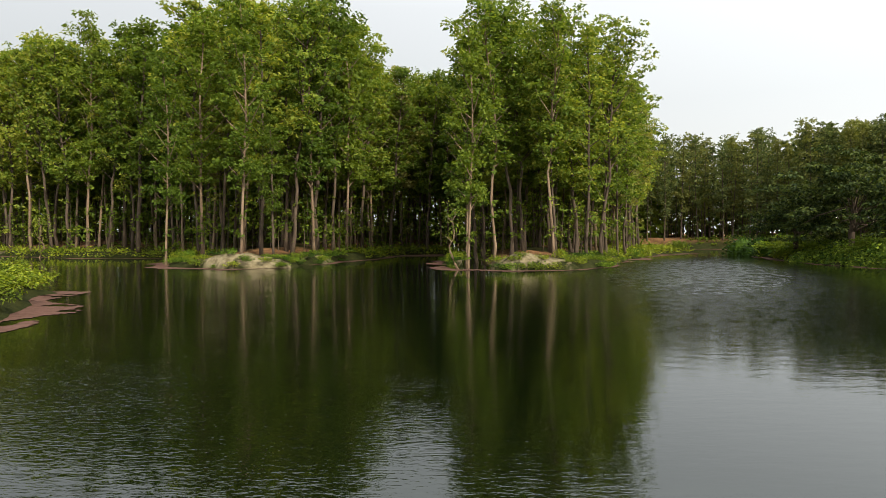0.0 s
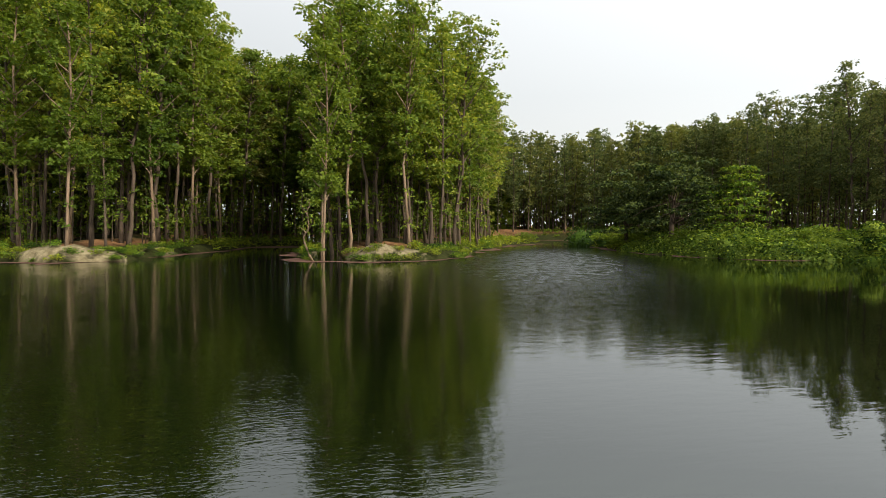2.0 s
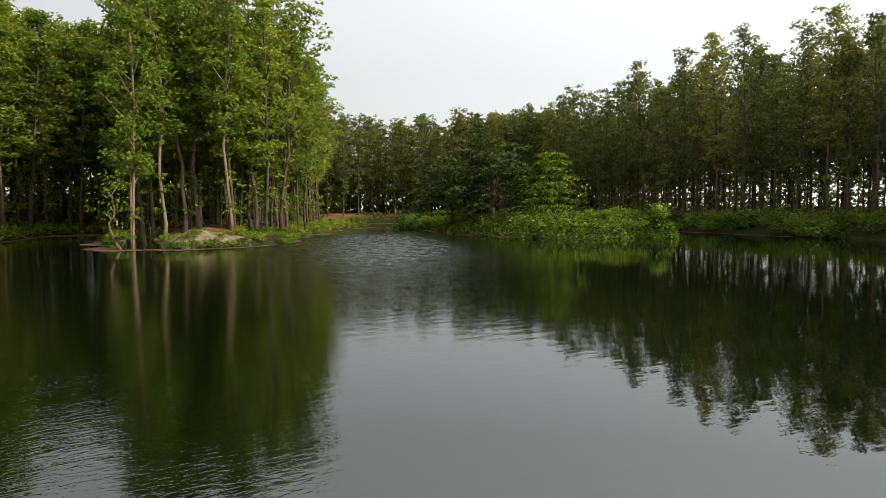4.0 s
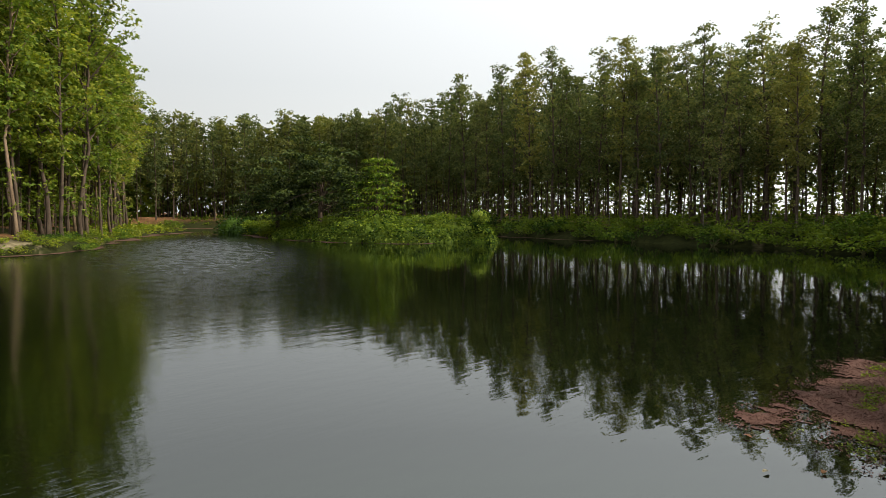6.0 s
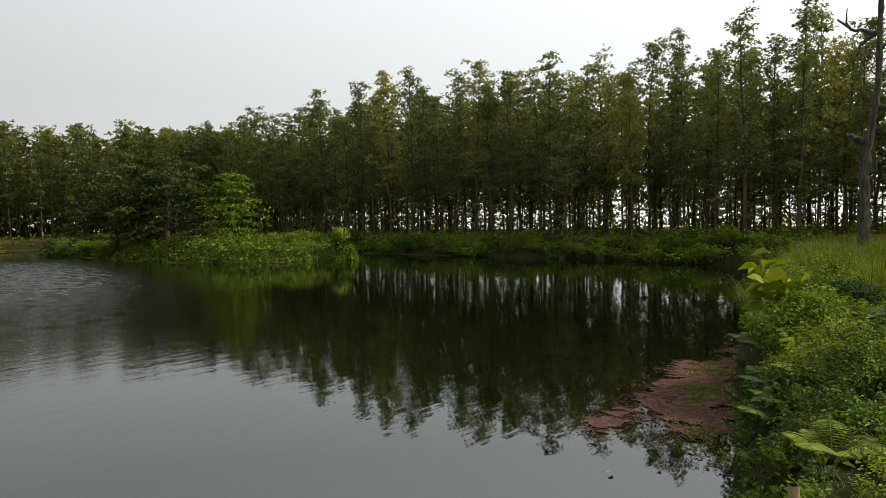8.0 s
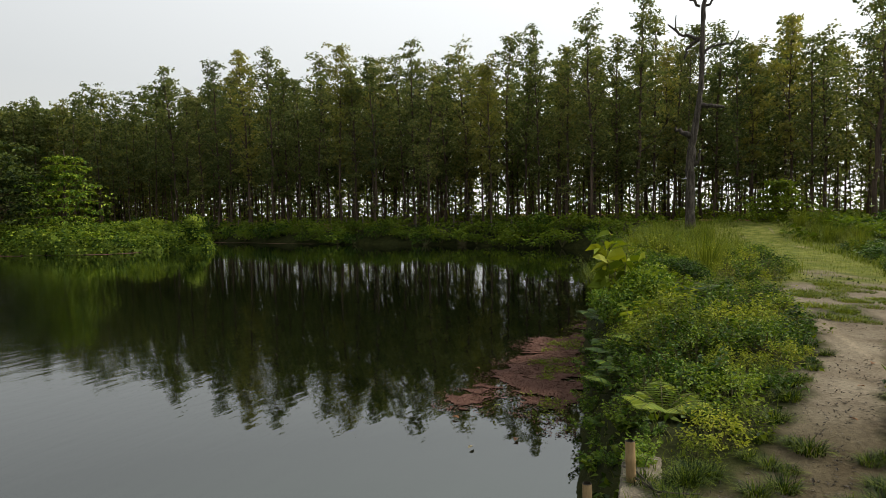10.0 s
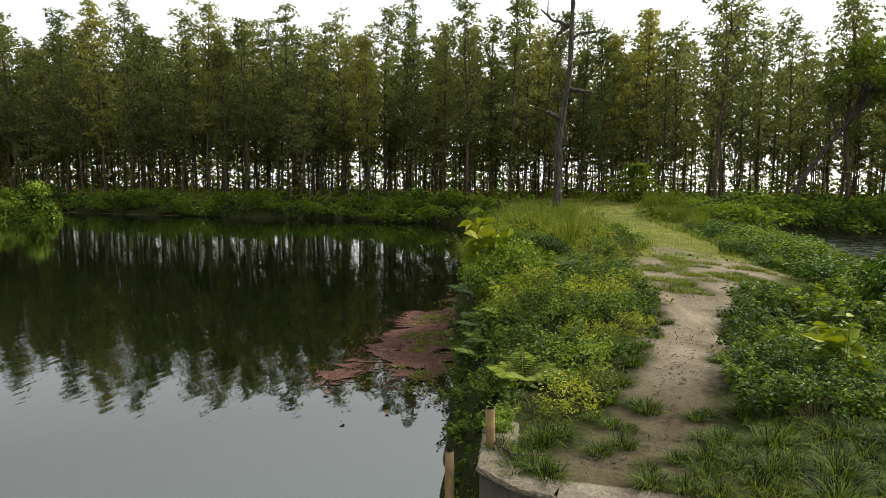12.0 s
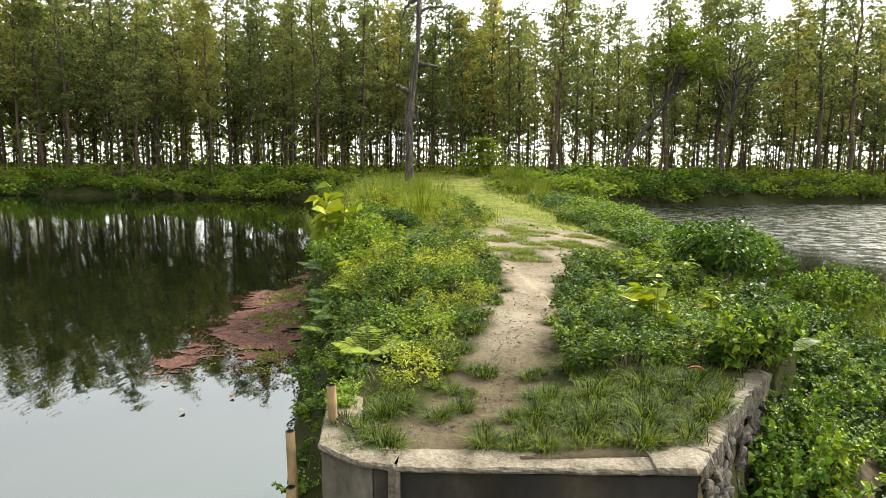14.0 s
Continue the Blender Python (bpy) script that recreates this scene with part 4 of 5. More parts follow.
special_tree("spreading_tree", domed_tree(81, 10.6, 5.6, 96, 100, 0.36), BARK, LEAF_ISLET, 36.4, 55.6, "broad dark green tree with level boughs on the islet")
special_tree("spreading_tree", layered_tree(82, 8.3, 3.3, 9, 3600, 0.34, 0.12, 0.2), BARK, LEAF_TIER, 38.3, 48.9, "tiered light green tree with drooping leaf fans on the islet")
special_tree("spreading_tree", domed_tree(83, 8.6, 4.6, 70, 85, 0.34), BARK, LEAF_ISLET, 35.4, 62.6, "low dark green tree leaning over the islet thicket")
special_tree("small_tree", layered_tree(84, 3.9, 1.9, 6, 2600, 0.26, 0.2, 0.07), BARK, LEAF_LIME, 43.3, -5.6, "small round light green tree on the bank", 1.35)


def leaning_tree(seed, lean, H, R, clumps, per, leaf):
    """A tree whose stem, given a bark dark as if backlit, leans over and parts into a broad crown."""
    r = np.random.default_rng(seed)
    wood, lv = Geo(), Geo()
    s = np.linspace(0, 1, 9)
    line = np.stack([0.15 * np.sin(5 * s), lean * s ** 1.2 + 0.2 * np.sin(6 * s), H * 0.72 * s - 0.3], -1)
    tube(wood, line, 0.22 * (1 - 0.6 * s), 8, lump=0.1, r=r)
    top = line[-1]
    c = []
    for i in range(clumps):
        a, e = r.uniform(0, 6.28), math.asin(r.uniform(-0.35, 1))
        k = r.uniform(0.6, 1.05)
        c.append(top + np.array([R * k * math.cos(e) * math.cos(a), R * k * math.cos(e) * math.sin(a), 0.4 + H * 0.27 * k * math.sin(e)]))
        if i % 2 == 0:
            q0 = line[5 + int(r.integers(4))]
            tube(wood, [q0, (q0 + c[-1]) / 2 + r.normal(0, 0.3, 3), c[-1]], [0.08, 0.05, 0.015], 5, cap=False, r=r)
    ci = np.repeat(np.arange(clumps), per)
    u = r.normal(size=(len(ci), 3))
    u /= np.linalg.norm(u, axis=1)[:, None]
    leaves(lv, np.array(c)[ci] + u * [0.9, 0.9, 0.5] * r.uniform(0.4, 1.1, len(ci))[:, None], leaf, up=0.6, slim=0.7, r=r, droop=0.3)
    return wood, lv


# living trees in dead-wood bark: its dark colour stands for backlit stems
special_tree("leaning_tree", leaning_tree(86, -4.6, 11.5, 2.9, 34, 90, 0.27), BARK_DEAD_OR_BACKLIT, LEAF_UNDER, 49.5, -17.6, "leaning tree with a stem coloured dark as if backlit and a bright green crown")
special_tree("broad_tree", leaning_tree(87, -0.4, 11.8, 3.9, 36, 60, 0.26), BARK_DEAD_OR_BACKLIT, LEAF_EAST, 47.8, -25.2, "broad tree with a forked trunk coloured dark as if backlit and brownish crown")


# ---- the dead tree at the far end of the dike ----
def dead_tree():
    g = Geo()
    r = np.random.default_rng(90)
    zs = [-0.3, 0.4, 2.0, 3.9, 5.2, 6.8, 8.6, 10.6, 12.5, 14.2, 15.6, 16.6]
    side = [0, 0, -0.03, 0.05, -0.08, -0.33, -0.57, -0.65, -0.68, -0.70, -1.25, -1.5]
    girth = [0.40, 0.31, 0.27, 0.27, 0.25, 0.19, 0.175, 0.165, 0.15, 0.13, 0.09, 0.065]
    z = np.linspace(-0.3, 16.6, 44)
    line = np.stack([0.10 * np.sin(z * 0.37), np.interp(z, zs, side), z], -1)
    line[:, :2] += r.normal(0, 0.02, (44, 2))
    rad = np.interp(z, zs, girth) * (1 + 0.08 * np.sin(z * 3.1) * np.sin(z * 1.27 + 1) + r.normal(0, 0.04, 44))
    tube(g, line, rad, 12, lump=0.12, r=r)
    ob = base("dead_tree", pose(40.6, -0.75, 1.9) @ Matrix.Diagonal((0.9, 0.9, 0.9, 1)), "tall bare dead tree with broken grey limbs", "tree")
    part("trunk", g, BARK_DEAD_OR_BACKLIT, ob, smooth=True)
    # broken limbs: thickness, then points as offset to the side and height
    for th, *pts in ((0.13, (-0.5, 12.0), (0.1, 12.4), (0.65, 12.4), (1.45, 13.3)), (0.07, (0.75, 12.5), (1.0, 13.1), (0.95, 13.8)),
                     (0.14, (-0.45, 12.2), (0.2, 11.6), (0.45, 10.9)), (0.10, (-0.5, 14.2), (-0.1, 14.6), (0.1, 14.85), (0.12, 15.35)),
                     (0.10, (-0.72, 14.1), (-1.1, 14.35), (-1.55, 14.7), (-1.8, 15.6)), (0.11, (-1.0, 15.1), (-0.85, 15.8), (-0.65, 16.5)),
                     (0.09, (-0.7, 11.2), (-1.2, 11.6), (-1.8, 11.7), (-2.4, 11.5), (-2.85, 12.4)), (0.18, (-0.5, 7.8), (-1.3, 7.8), (-2.0, 7.6)),
                     (0.22, (0.0, 5.8), (0.5, 6.1), (0.95, 6.4)), (0.16, (-0.15, 3.9), (-0.5, 4.3), (-0.6, 4.9)), (0.05, (-0.6, 9.6), (-0.9, 9.9), (-1.2, 9.8))):
        b = Geo()
        p = np.array(pts)
        t = np.linspace(0, 1, len(p))
        tf = np.linspace(0, 1, 8)
        fine = np.stack([0.1 + r.normal(0, 0.05, 8), np.interp(tf, t, p[:, 0]), np.interp(tf, t, p[:, 1])], -1)
        fine[1:, 1:] += r.normal(0, 0.04, (7, 2))
        tube(b, fine, th * (1 - 0.6 * tf), 7, lump=0.15, r=r)
        part("limb", b, BARK_DEAD_OR_BACKLIT, ob, smooth=True)


dead_tree()


# ---- fence on the east bank ----
def fence():
    ob = base("fence", pose(0, 0, 0), "line of thin pale posts with wire on the far bank", "fence")
    g = Geo()
    tube(g, [(0, 0, -0.2), (0, 0, 0.6), (0.0, 0, 1.15)], [0.06, 0.055, 0.05], 5)
    me = g.mesh("post", CONCRETE)
    wire = Geo()
    last = None
    for i in range(30):
        y = 14 + i * 2.1
        x = float(np.interp(y, [12, 21, 32, 40, 48, 60, 75], [54, 57, 58, 59.5, 61, 65, 70])) + 0.4
        z = float(height(np.array([x]), np.array([y]))[0])
        o = new("post", me)
        o.parent, o.matrix_basis = ob, pose(x, y, z, 2 * math.sin(i * 5), 2 * math.cos(i * 3), i * 40)
        if last is not None:
            for h in (0.45, 0.9):
                tube(wire, [last + Vector((0, 0, h)), Vector((x, y, z + h))], [0.006, 0.006], 4, cap=False)
        last = Vector((x, y, z))
    part("wire", wire, CONCRETE, ob)


CONCRETE = surface("weathered_concrete", ((0.32, (0.055, 0.042, 0.027)), (0.48, (0.14, 0.117, 0.084)), (0.72, (0.24, 0.208, 0.158))), 4.5, 45, 0.92, 0.02, None, 0.55)
fence()

# ---- the end wall of the dike ----
STONE = surface("rubble_stone", ((0.25, (0.022, 0.018, 0.012)), (0.5, (0.060, 0.050, 0.038)), (0.75, (0.14, 0.122, 0.096))), 6, 45, 0.9, 0.012, None, 0.45)
# two plasters: the wall's front is much darker than its side
PLASTER = surface("dark_plaster", ((0.36, (0.006, 0.0042, 0.0022)), (0.52, (0.016, 0.0115, 0.006)), (0.74, (0.05, 0.036, 0.020))), 1.8, 22, 0.8, 0.008, (1, 1, 0.6), 0.4)
PLASTER_PALE = surface("pale_plaster", ((0.3, (0.045, 0.037, 0.026)), (0.55, (0.085, 0.072, 0.053)), (0.75, (0.14, 0.12, 0.09))), 2.2, 24, 0.85, 0.008, (1, 1, 0.6), 0.4)
BAMBOO = surface("old_bamboo", ((0.25, (0.17, 0.11, 0.05)), (0.5, (0.27, 0.18, 0.085)), (0.75, (0.36, 0.26, 0.13))), 7, 50, 0.6, 0.003, (1, 1, 0.3), 0.35)


def coping(line, width, z0, z1, seed, step=0.022, rough=0.008):
    """A rough-edged band along a line on the ground plan, from height z0 to z1, with its inner side to the left."""
    r = np.random.default_rng(seed)
    line = np.array(line, float)
    seg = np.hypot(*np.diff(line, axis=0).T)
    s = np.concatenate([[0], np.cumsum(seg)])
    t = np.linspace(0, s[-1], int(s[-1] / step) + 2)
    p = np.stack([np.interp(t, s, line[:, 0]), np.interp(t, s, line[:, 1])], -1)
    d = np.gradient(p, axis=0)
    d /= np.linalg.norm(d, axis=1)[:, None]
    nrm = np.stack([-d[:, 1], d[:, 0]], -1)
    prof = [(0.0, z0), (-0.004, z0 + 0.3 * (z1 - z0)), (0.0, z1 - 0.010), (0.008, z1), (width * 0.35, z1 + 0.003), (width * 0.7, z1), (width, z1 - 0.010), (width + 0.02, z0)]
    m = len(prof)
    v = np.zeros((len(t), m, 3))
    wob = np.cumsum(r.normal(0, rough * 0.9, len(t)))
    wob = np.clip(wob - np.linspace(0, wob[-1], len(t)), -0.03, 0.03)
    chip = np.cumsum(r.normal(0, rough, len(t)))
    chip = np.clip(chip - np.linspace(0, chip[-1], len(t)), -0.022, 0.004)
    for k, (o, z) in enumerate(prof):
        e = 1.0 if 0 < k < m - 1 else 0.3
        v[:, k, :2] = p + nrm * (o + wob * 0.4 + r.normal(0, rough * e, len(t)))[:, None]
        v[:, k, 2] = z + r.normal(0, rough * 0.35 * e, len(t)) + (chip if 0 < k < 4 else 0)
    i, j = np.meshgrid(np.arange(len(t) - 1), np.arange(m - 1), indexing="ij")
    q = np.stack([i * m + j, (i + 1) * m + j, (i + 1) * m + j + 1, i * m + j + 1], -1).reshape(-1, 4)
    return Geo().add(v.reshape(-1, 3), q[:, ::-1])


def pebble(seed, sx, sy, sz):
    """One rough stone."""
    r = np.random.default_rng(seed)
    bm = bmesh.new()
    bmesh.ops.create_icosphere(bm, subdivisions=2, radius=0.5)
    for v in bm.verts:
        v.co = Vector((v.co.x * sx, v.co.y * sy, v.co.z * sz)) * r.uniform(0.72, 1.16)
    me = bpy.data.meshes.new("stone")
    bm.to_mesh(me)
    bm.free()
    me.materials.append(STONE)
    return me


def end_wall():
    ob = base("retaining_wall", pose(0, 0, 0), "rough concrete and rubble wall holding the end of the dike", "wall")
    part("coping", coping([(4.45, 0.12), (3.72, 0.09), (3.51, -0.15), (3.455, -0.325)], 0.22, 0.968, 1.0, 1, 0.035, 0.0025), CONCRETE, ob, "pale broken concrete coping")
    part("coping", coping([(3.45, -0.345), (3.41, -0.75), (3.415, -0.78), (3.385, -1.2), (3.375, -1.22), (3.348, -1.70)], 0.24, 0.966, 0.992, 2, 0.035, 0.0028), CONCRETE, ob, "pale broken concrete coping")
    part("coping", coping([(3.347, -1.675), (3.325, -1.885), (3.5, -2.03)], 0.26, 0.968, 1.004, 9, 0.035, 0.0018), CONCRETE, ob, "pale loose concrete slab at the wall's corner")
    part("coping", coping([(3.45, -1.985), (3.75, -2.23), (4.15, -2.55), (4.8, -3.15)], 0.17, 0.84, 1.0, 3, rough=0.009), CONCRETE, ob, "broken concrete coping over rubble")
    part("plaster_face", coping([(4.6, 0.105), (3.73, 0.075), (3.53, -0.15), (3.50, -0.22)], 0.15, -0.9, 0.968, 4, 0.06, 0.004), PLASTER_PALE, ob, "pale plaster face", smooth=True)
    part("plaster_face", coping([(3.498, -0.225), (3.475, -0.34), (3.40, -1.15), (3.345, -1.90)], 0.15, -0.9, 0.968, 8, 0.06, 0.004), PLASTER, ob, "stained dark plaster face", smooth=True)
    part("buttress", coping([(3.465, -0.30), (3.45, -0.365)], 0.06, -0.9, 0.985, 5, 0.03, 0.006), CONCRETE, ob)
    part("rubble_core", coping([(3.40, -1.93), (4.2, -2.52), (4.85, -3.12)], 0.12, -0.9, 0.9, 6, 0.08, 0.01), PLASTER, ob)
    shapes = [pebble(40 + i, *s) for i, s in enumerate(((0.22, 0.06, 0.14), (0.18, 0.055, 0.13), (0.25, 0.06, 0.13), (0.15, 0.06, 0.16), (0.20, 0.065, 0.11)))]
    r = np.random.default_rng(77)
    line = np.array([(3.355, -1.93), (4.16, -2.54), (4.85, -3.16)])
    s = np.array([0, 1.0, 1.9])
    for row in range(9):
        t = r.uniform(0, 0.1)
        while t < 1.85:
            x, y = np.interp(t, s, line[:, 0]), np.interp(t, s, line[:, 1])
            o = new("stone", shapes[int(r.integers(5))])
            o.parent = ob
            o.matrix_basis = pose(x + r.normal(0, 0.015), y + r.normal(0, 0.015), 0.05 + row * 0.10 + r.normal(0, 0.015), r.uniform(-15, 15), r.uniform(-15, 15), -38 + r.uniform(-25, 25)) @ Matrix.Diagonal((r.uniform(0.45, 0.9), r.uniform(0.7, 1.2), r.uniform(0.5, 0.95), 1))
            t += r.uniform(0.075, 0.14)


end_wall()


def bamboo(x, y, z0, z1, rad, lean, label):
    g, rim = Geo(), Geo()
    zs, rs = [z0], [rad]
    z = z0
    while z < z1 - 0.02:
        z = min(z + 0.19, z1)
        zs += [z - 0.012, z, z + 0.012] if z < z1 else [z]
        rs += [rad, rad * 1.12, rad] if z < z1 else [rad]
    zz = np.array(zs) - z0
    tube(g, np.stack([zz * lean[0], zz * lean[1], zz], -1), rs, 12, cap=False)
    top = np.array([zz[-1] * lean[0], zz[-1] * lean[1], zz[-1]])
    tube(rim, [top + [0, 0, -0.06], top + [0, 0, 0.004]], [rad * 0.72, rad * 0.72], 12, cap=False)
    a = np.arange(12) / 12 * 2 * np.pi
    ring = np.stack([np.cos(a), np.sin(a), 0 * a], -1)
    v = np.concatenate([top + ring * rad, top + ring * rad * 0.72 + [0, 0, 0.003]])
    rim.add(v, [(j, (j + 1) % 12, 12 + (j + 1) % 12, 12 + j) for j in range(12)])
    rim.add(top + ring * rad * 0.74 - [0, 0, 0.05], [(0, k, k + 1, k + 2) for k in range(1, 10, 2)] + [(0, 9, 10, 11)])
    ob = base("bamboo_stake", pose(x, y, z0), label, "stake", "bamboo stakes by the wall")
    part("cut_end", rim, PLASTER, part("cane", g, BAMBOO, ob, smooth=True), "dark hollow cut end")


bamboo(4.02, 0.04, 0.93, 1.23, 0.028, (0.02, 0.03), "short weathered bamboo stake on the wall's coping")
bamboo(3.86, 0.235, -0.6, 1.02, 0.027, (0.0, 0.02), "weathered bamboo stake standing in the water by the wall")
bamboo(3.62, 0.215, -0.6, 0.80, 0.027, (0.01, 0.01), "low bamboo stake standing in the water by the wall")


# ---- floating red-brown water fern ----
def fern_mat():
    m, n, l, out = nodes_of("red_water_fern")
    co = n.new("ShaderNodeTexCoord").outputs["Object"]
    a, b = noise_at(n, l, co, 3.0, 5, 0.65), noise_at(n, l, co, 60, 4, 0.7)
    col = ramp(n, l, a, ((0.3, (0.070, 0.039, 0.026)), (0.5, (0.108, 0.056, 0.043)), (0.72, (0.145, 0.080, 0.064))))
    col = mixc(n, l, 1.0, col, ramp(n, l, b, ((0.3, (0.6,) * 3), (0.7, (1.15,) * 3))), "MULTIPLY")
    p = n.new("ShaderNodeBsdfPrincipled")
    p.inputs["Roughness"].default_value, p.inputs["Specular IOR Level"].default_value = 0.95, 0.1
    l.new(col, p.inputs["Base Color"])
    l.new(bump(n, l, b, 0.8, 0.01), p.inputs["Normal"])
    l.new(p.outputs[0], out.inputs[0])
    return m


FERN_RED = fern_mat()


def floating_mat(box, cell, keep, seed, label):
    """A thin mat of floating plants: the cells of a lattice where keep says so, with ragged edges."""
    r = np.random.default_rng(seed)
    nx, ny = int((box[1] - box[0]) / cell), int((box[3] - box[2]) / cell)
    X, Y = np.meshgrid(box[0] + np.arange(nx + 1) * cell, box[2] + np.arange(ny + 1) * cell, indexing="ij")
    cx, cy = X[:-1, :-1] + cell / 2, Y[:-1, :-1] + cell / 2
    m = keep(cx, cy) & (shore(cx, cy) < 0.25)
    X, Y = X + r.normal(0, cell * 0.22, X.shape), Y + r.normal(0, cell * 0.22, Y.shape)
    Z = 0.008 + r.uniform(0, 0.006, X.shape) * min(1, cell / 0.06)
    i, j = np.nonzero(m)
    k = i * (ny + 1) + j
    q = np.stack([k, k + ny + 1, k + ny + 2, k + 1], -1)
    used, inv = np.unique(q, return_inverse=True)
    v = np.stack([X, Y, Z], -1).reshape(-1, 3)[used]
    tagged(new("water_fern_mat", mesh_of("water_fern_mat", v, inv.reshape(-1, 4), FERN_RED)), label, "water fern", "floating water fern")


MAT_EDGE = np.array([(9.25, 2.3), (9.9, 2.55), (10.8, 2.72), (11.9, 2.75), (13.0, 2.4), (13.7, 1.9), (13.6, 1.2), (12, 1.1), (10.5, 1.0), (9.0, 0.9), (8.4, 1.2), (8.7, 1.75)], float)
MAT_TIP = np.array([(13.9, 1.95), (14.6, 2.1), (15.6, 1.95), (16.2, 1.7), (15.0, 1.5), (14.0, 1.6)], float)
MAT_TAIL = np.array([(7.6, 2.75), (8.4, 3.0), (9.2, 2.75), (9.4, 2.3), (8.6, 2.0), (8.0, 2.2)], float)


def mat_depth(x, y):
    """How far inside the mat a place lies, with a ragged rim and dark rifts across it."""
    rag = 0.5 * (value_noise(x, y, 0.5, 51) - 0.5) + 0.28 * (value_noise(x, y * 0.6, 0.12, 53) - 0.5)
    rift = smooth01(value_noise(x * 2.2, y * 0.6, 0.5, 52) + 0.35 * value_noise(x * 2, y, 0.12, 59), 0.86, 1.0)
    d = np.maximum(inland(x, y, MAT_EDGE), inland(x, y, MAT_TIP))
    tail = inland(x, y, MAT_TAIL) - 0.45 * value_noise(x * 2.0, y, 0.16, 60) + 0.02
    return np.maximum(d + rag - 0.8 * rift * smooth01(-d, -0.9, -0.2), tail)


def near_mat(x, y):
    return mat_depth(x, y) > 0


floating_mat((6.6, 16.8, 0.2, 4.0), 0.035, near_mat, 1, "mat of red-brown water fern floating beside the dike")


def drifting_sprigs():
    """Loose sprigs of fern and weed scattered round the rim of the mat."""
    r = np.random.default_rng(92)
    x, y = r.uniform(6.8, 16.5, 60000), r.uniform(0.5, 3.9, 60000)
    d = mat_depth(x, y) + 0.25 * (value_noise(x * 1.6, y, 0.3, 61) - 0.5)
    strip = inland(x, y, np.array([(7.0, 0.8), (7.6, 1.6), (8.6, 2.4), (9.4, 2.4), (9.2, 0.9)], float)) - 0.7 * value_noise(x * 2, y, 0.25, 62) + 0.12
    keep = ((d > -0.30) & (r.uniform(size=len(x)) < np.exp(np.minimum(d, 0) * 9) * 0.6)) | ((strip > 0) & (r.uniform(size=len(x)) < 0.3))
    keep &= shore(x, y) < 0.2
    brown, green = Geo(), Geo()
    p = np.stack([x, y, np.full(len(x), 0.014)], -1)[keep]
    leaves(brown, p, 0.034, up=4.0, slim=0.6, r=r)
    weed = (value_noise(p[:, 0] * 1.5, p[:, 1], 0.35, 63) > 0.66) & (p[:, 1] < 2.2)
    q = p[weed]
    leaves(green, q + r.normal(0, 0.03, q.shape) * [1, 1, 0] + [0, 0, 0.012], 0.045, up=1.5, slim=0.5, r=r)
    ob = base("floating_sprigs", pose(0, 0, 0), "loose sprigs of water fern and weed round the floating mat", "water fern", "floating water fern", "stuff")
    part("fern", brown, FERN_RED, ob)
    part("water_weed", green, LEAF_WEED, ob, "yellow-green water weed")


drifting_sprigs()
floating_mat((-24, -9, 15, 31), 0.14, lambda x, y: (shore(x, y) > -2.3 * value_noise(x * 0.35, y, 1.6, 54) ** 1.2 - 0.1) & (value_noise(x, y * 2, 0.7, 55) > 0.25) & (x < -11.5), 2, "red-brown water fern floating round the bank")
floating_mat((-60, 36, 42, 92), 0.3, lambda x, y: (shore(x, y) > -2.2 * value_noise(x, y, 4.0, 56) + 0.2) | ((np.abs(x + 2.4) < 3.4) & (y > 74 + 2 * value_noise(x, y, 2, 57))), 3, "brown water fern floating along the wooded banks")
floating_mat((30, 58, 34, 118), 0.3, lambda x, y: (shore(x, y) > -1.6 * value_noise(x, y, 3.0, 58) + 0.2) | ((y > 108) & (shore(x, y) > -5)), 4, "brown water fern floating round the islet and channel")


# ---- plants of the dike ----
def blade(geo, pos, length, width, r, lean=0.6, seg=3, out_from=None):
    """Grass blades that rise and bend over."""
    pos = np.asarray(pos, float).reshape(-1, 3)
    n = len(pos)
    L = np.broadcast_to(length, n) * r.uniform(0.6, 1.2, n)
    a = r.uniform(0, 2 * np.pi, n)
    if out_from is not None:
        a = np.arctan2(pos[:, 1] - out_from[1], pos[:, 0] - out_from[0]) + r.normal(0, 0.5, n)
    out = np.stack([np.cos(a), np.sin(a), 0 * a], -1)
    side = np.stack([-np.sin(a), np.cos(a), 0 * a], -1)
    ln = lean * r.uniform(0.3, 1.3, n)
    rows = []
    for t in np.linspace(0, 1, seg + 1):
        c = pos + out * (L * ln * t ** 1.7 * 0.8)[:, None] + np.array([0, 0, 1]) * (L * (t - 0.45 * np.minimum(ln, 1.5) * t ** 2.4))[:, None]
        w = width * (1 - t ** 1.5) * 0.5 + 0.0006
        rows += [c + side * w, c - side * w]
    v = np.stack(rows, 1).reshape(-1, 3)
    k = np.arange(n)[:, None] * (2 * (seg + 1))
    q = np.concatenate([k + np.array([[2 * i, 2 * i + 1, 2 * i + 3, 2 * i + 2]]) for i in range(seg)])
    return geo.add(v, q)


def tuft_geo(seed, R, n, length, width, lean=0.7):
    r = np.random.default_rng(seed)
    g = Geo()
    a, d = r.uniform(0, 2 * np.pi, n), R * np.sqrt(r.uniform(0, 1, n))
    blade(g, np.stack([d * np.cos(a), d * np.sin(a), 0 * a], -1), length, width, r, lean, out_from=(0, 0))
    return g


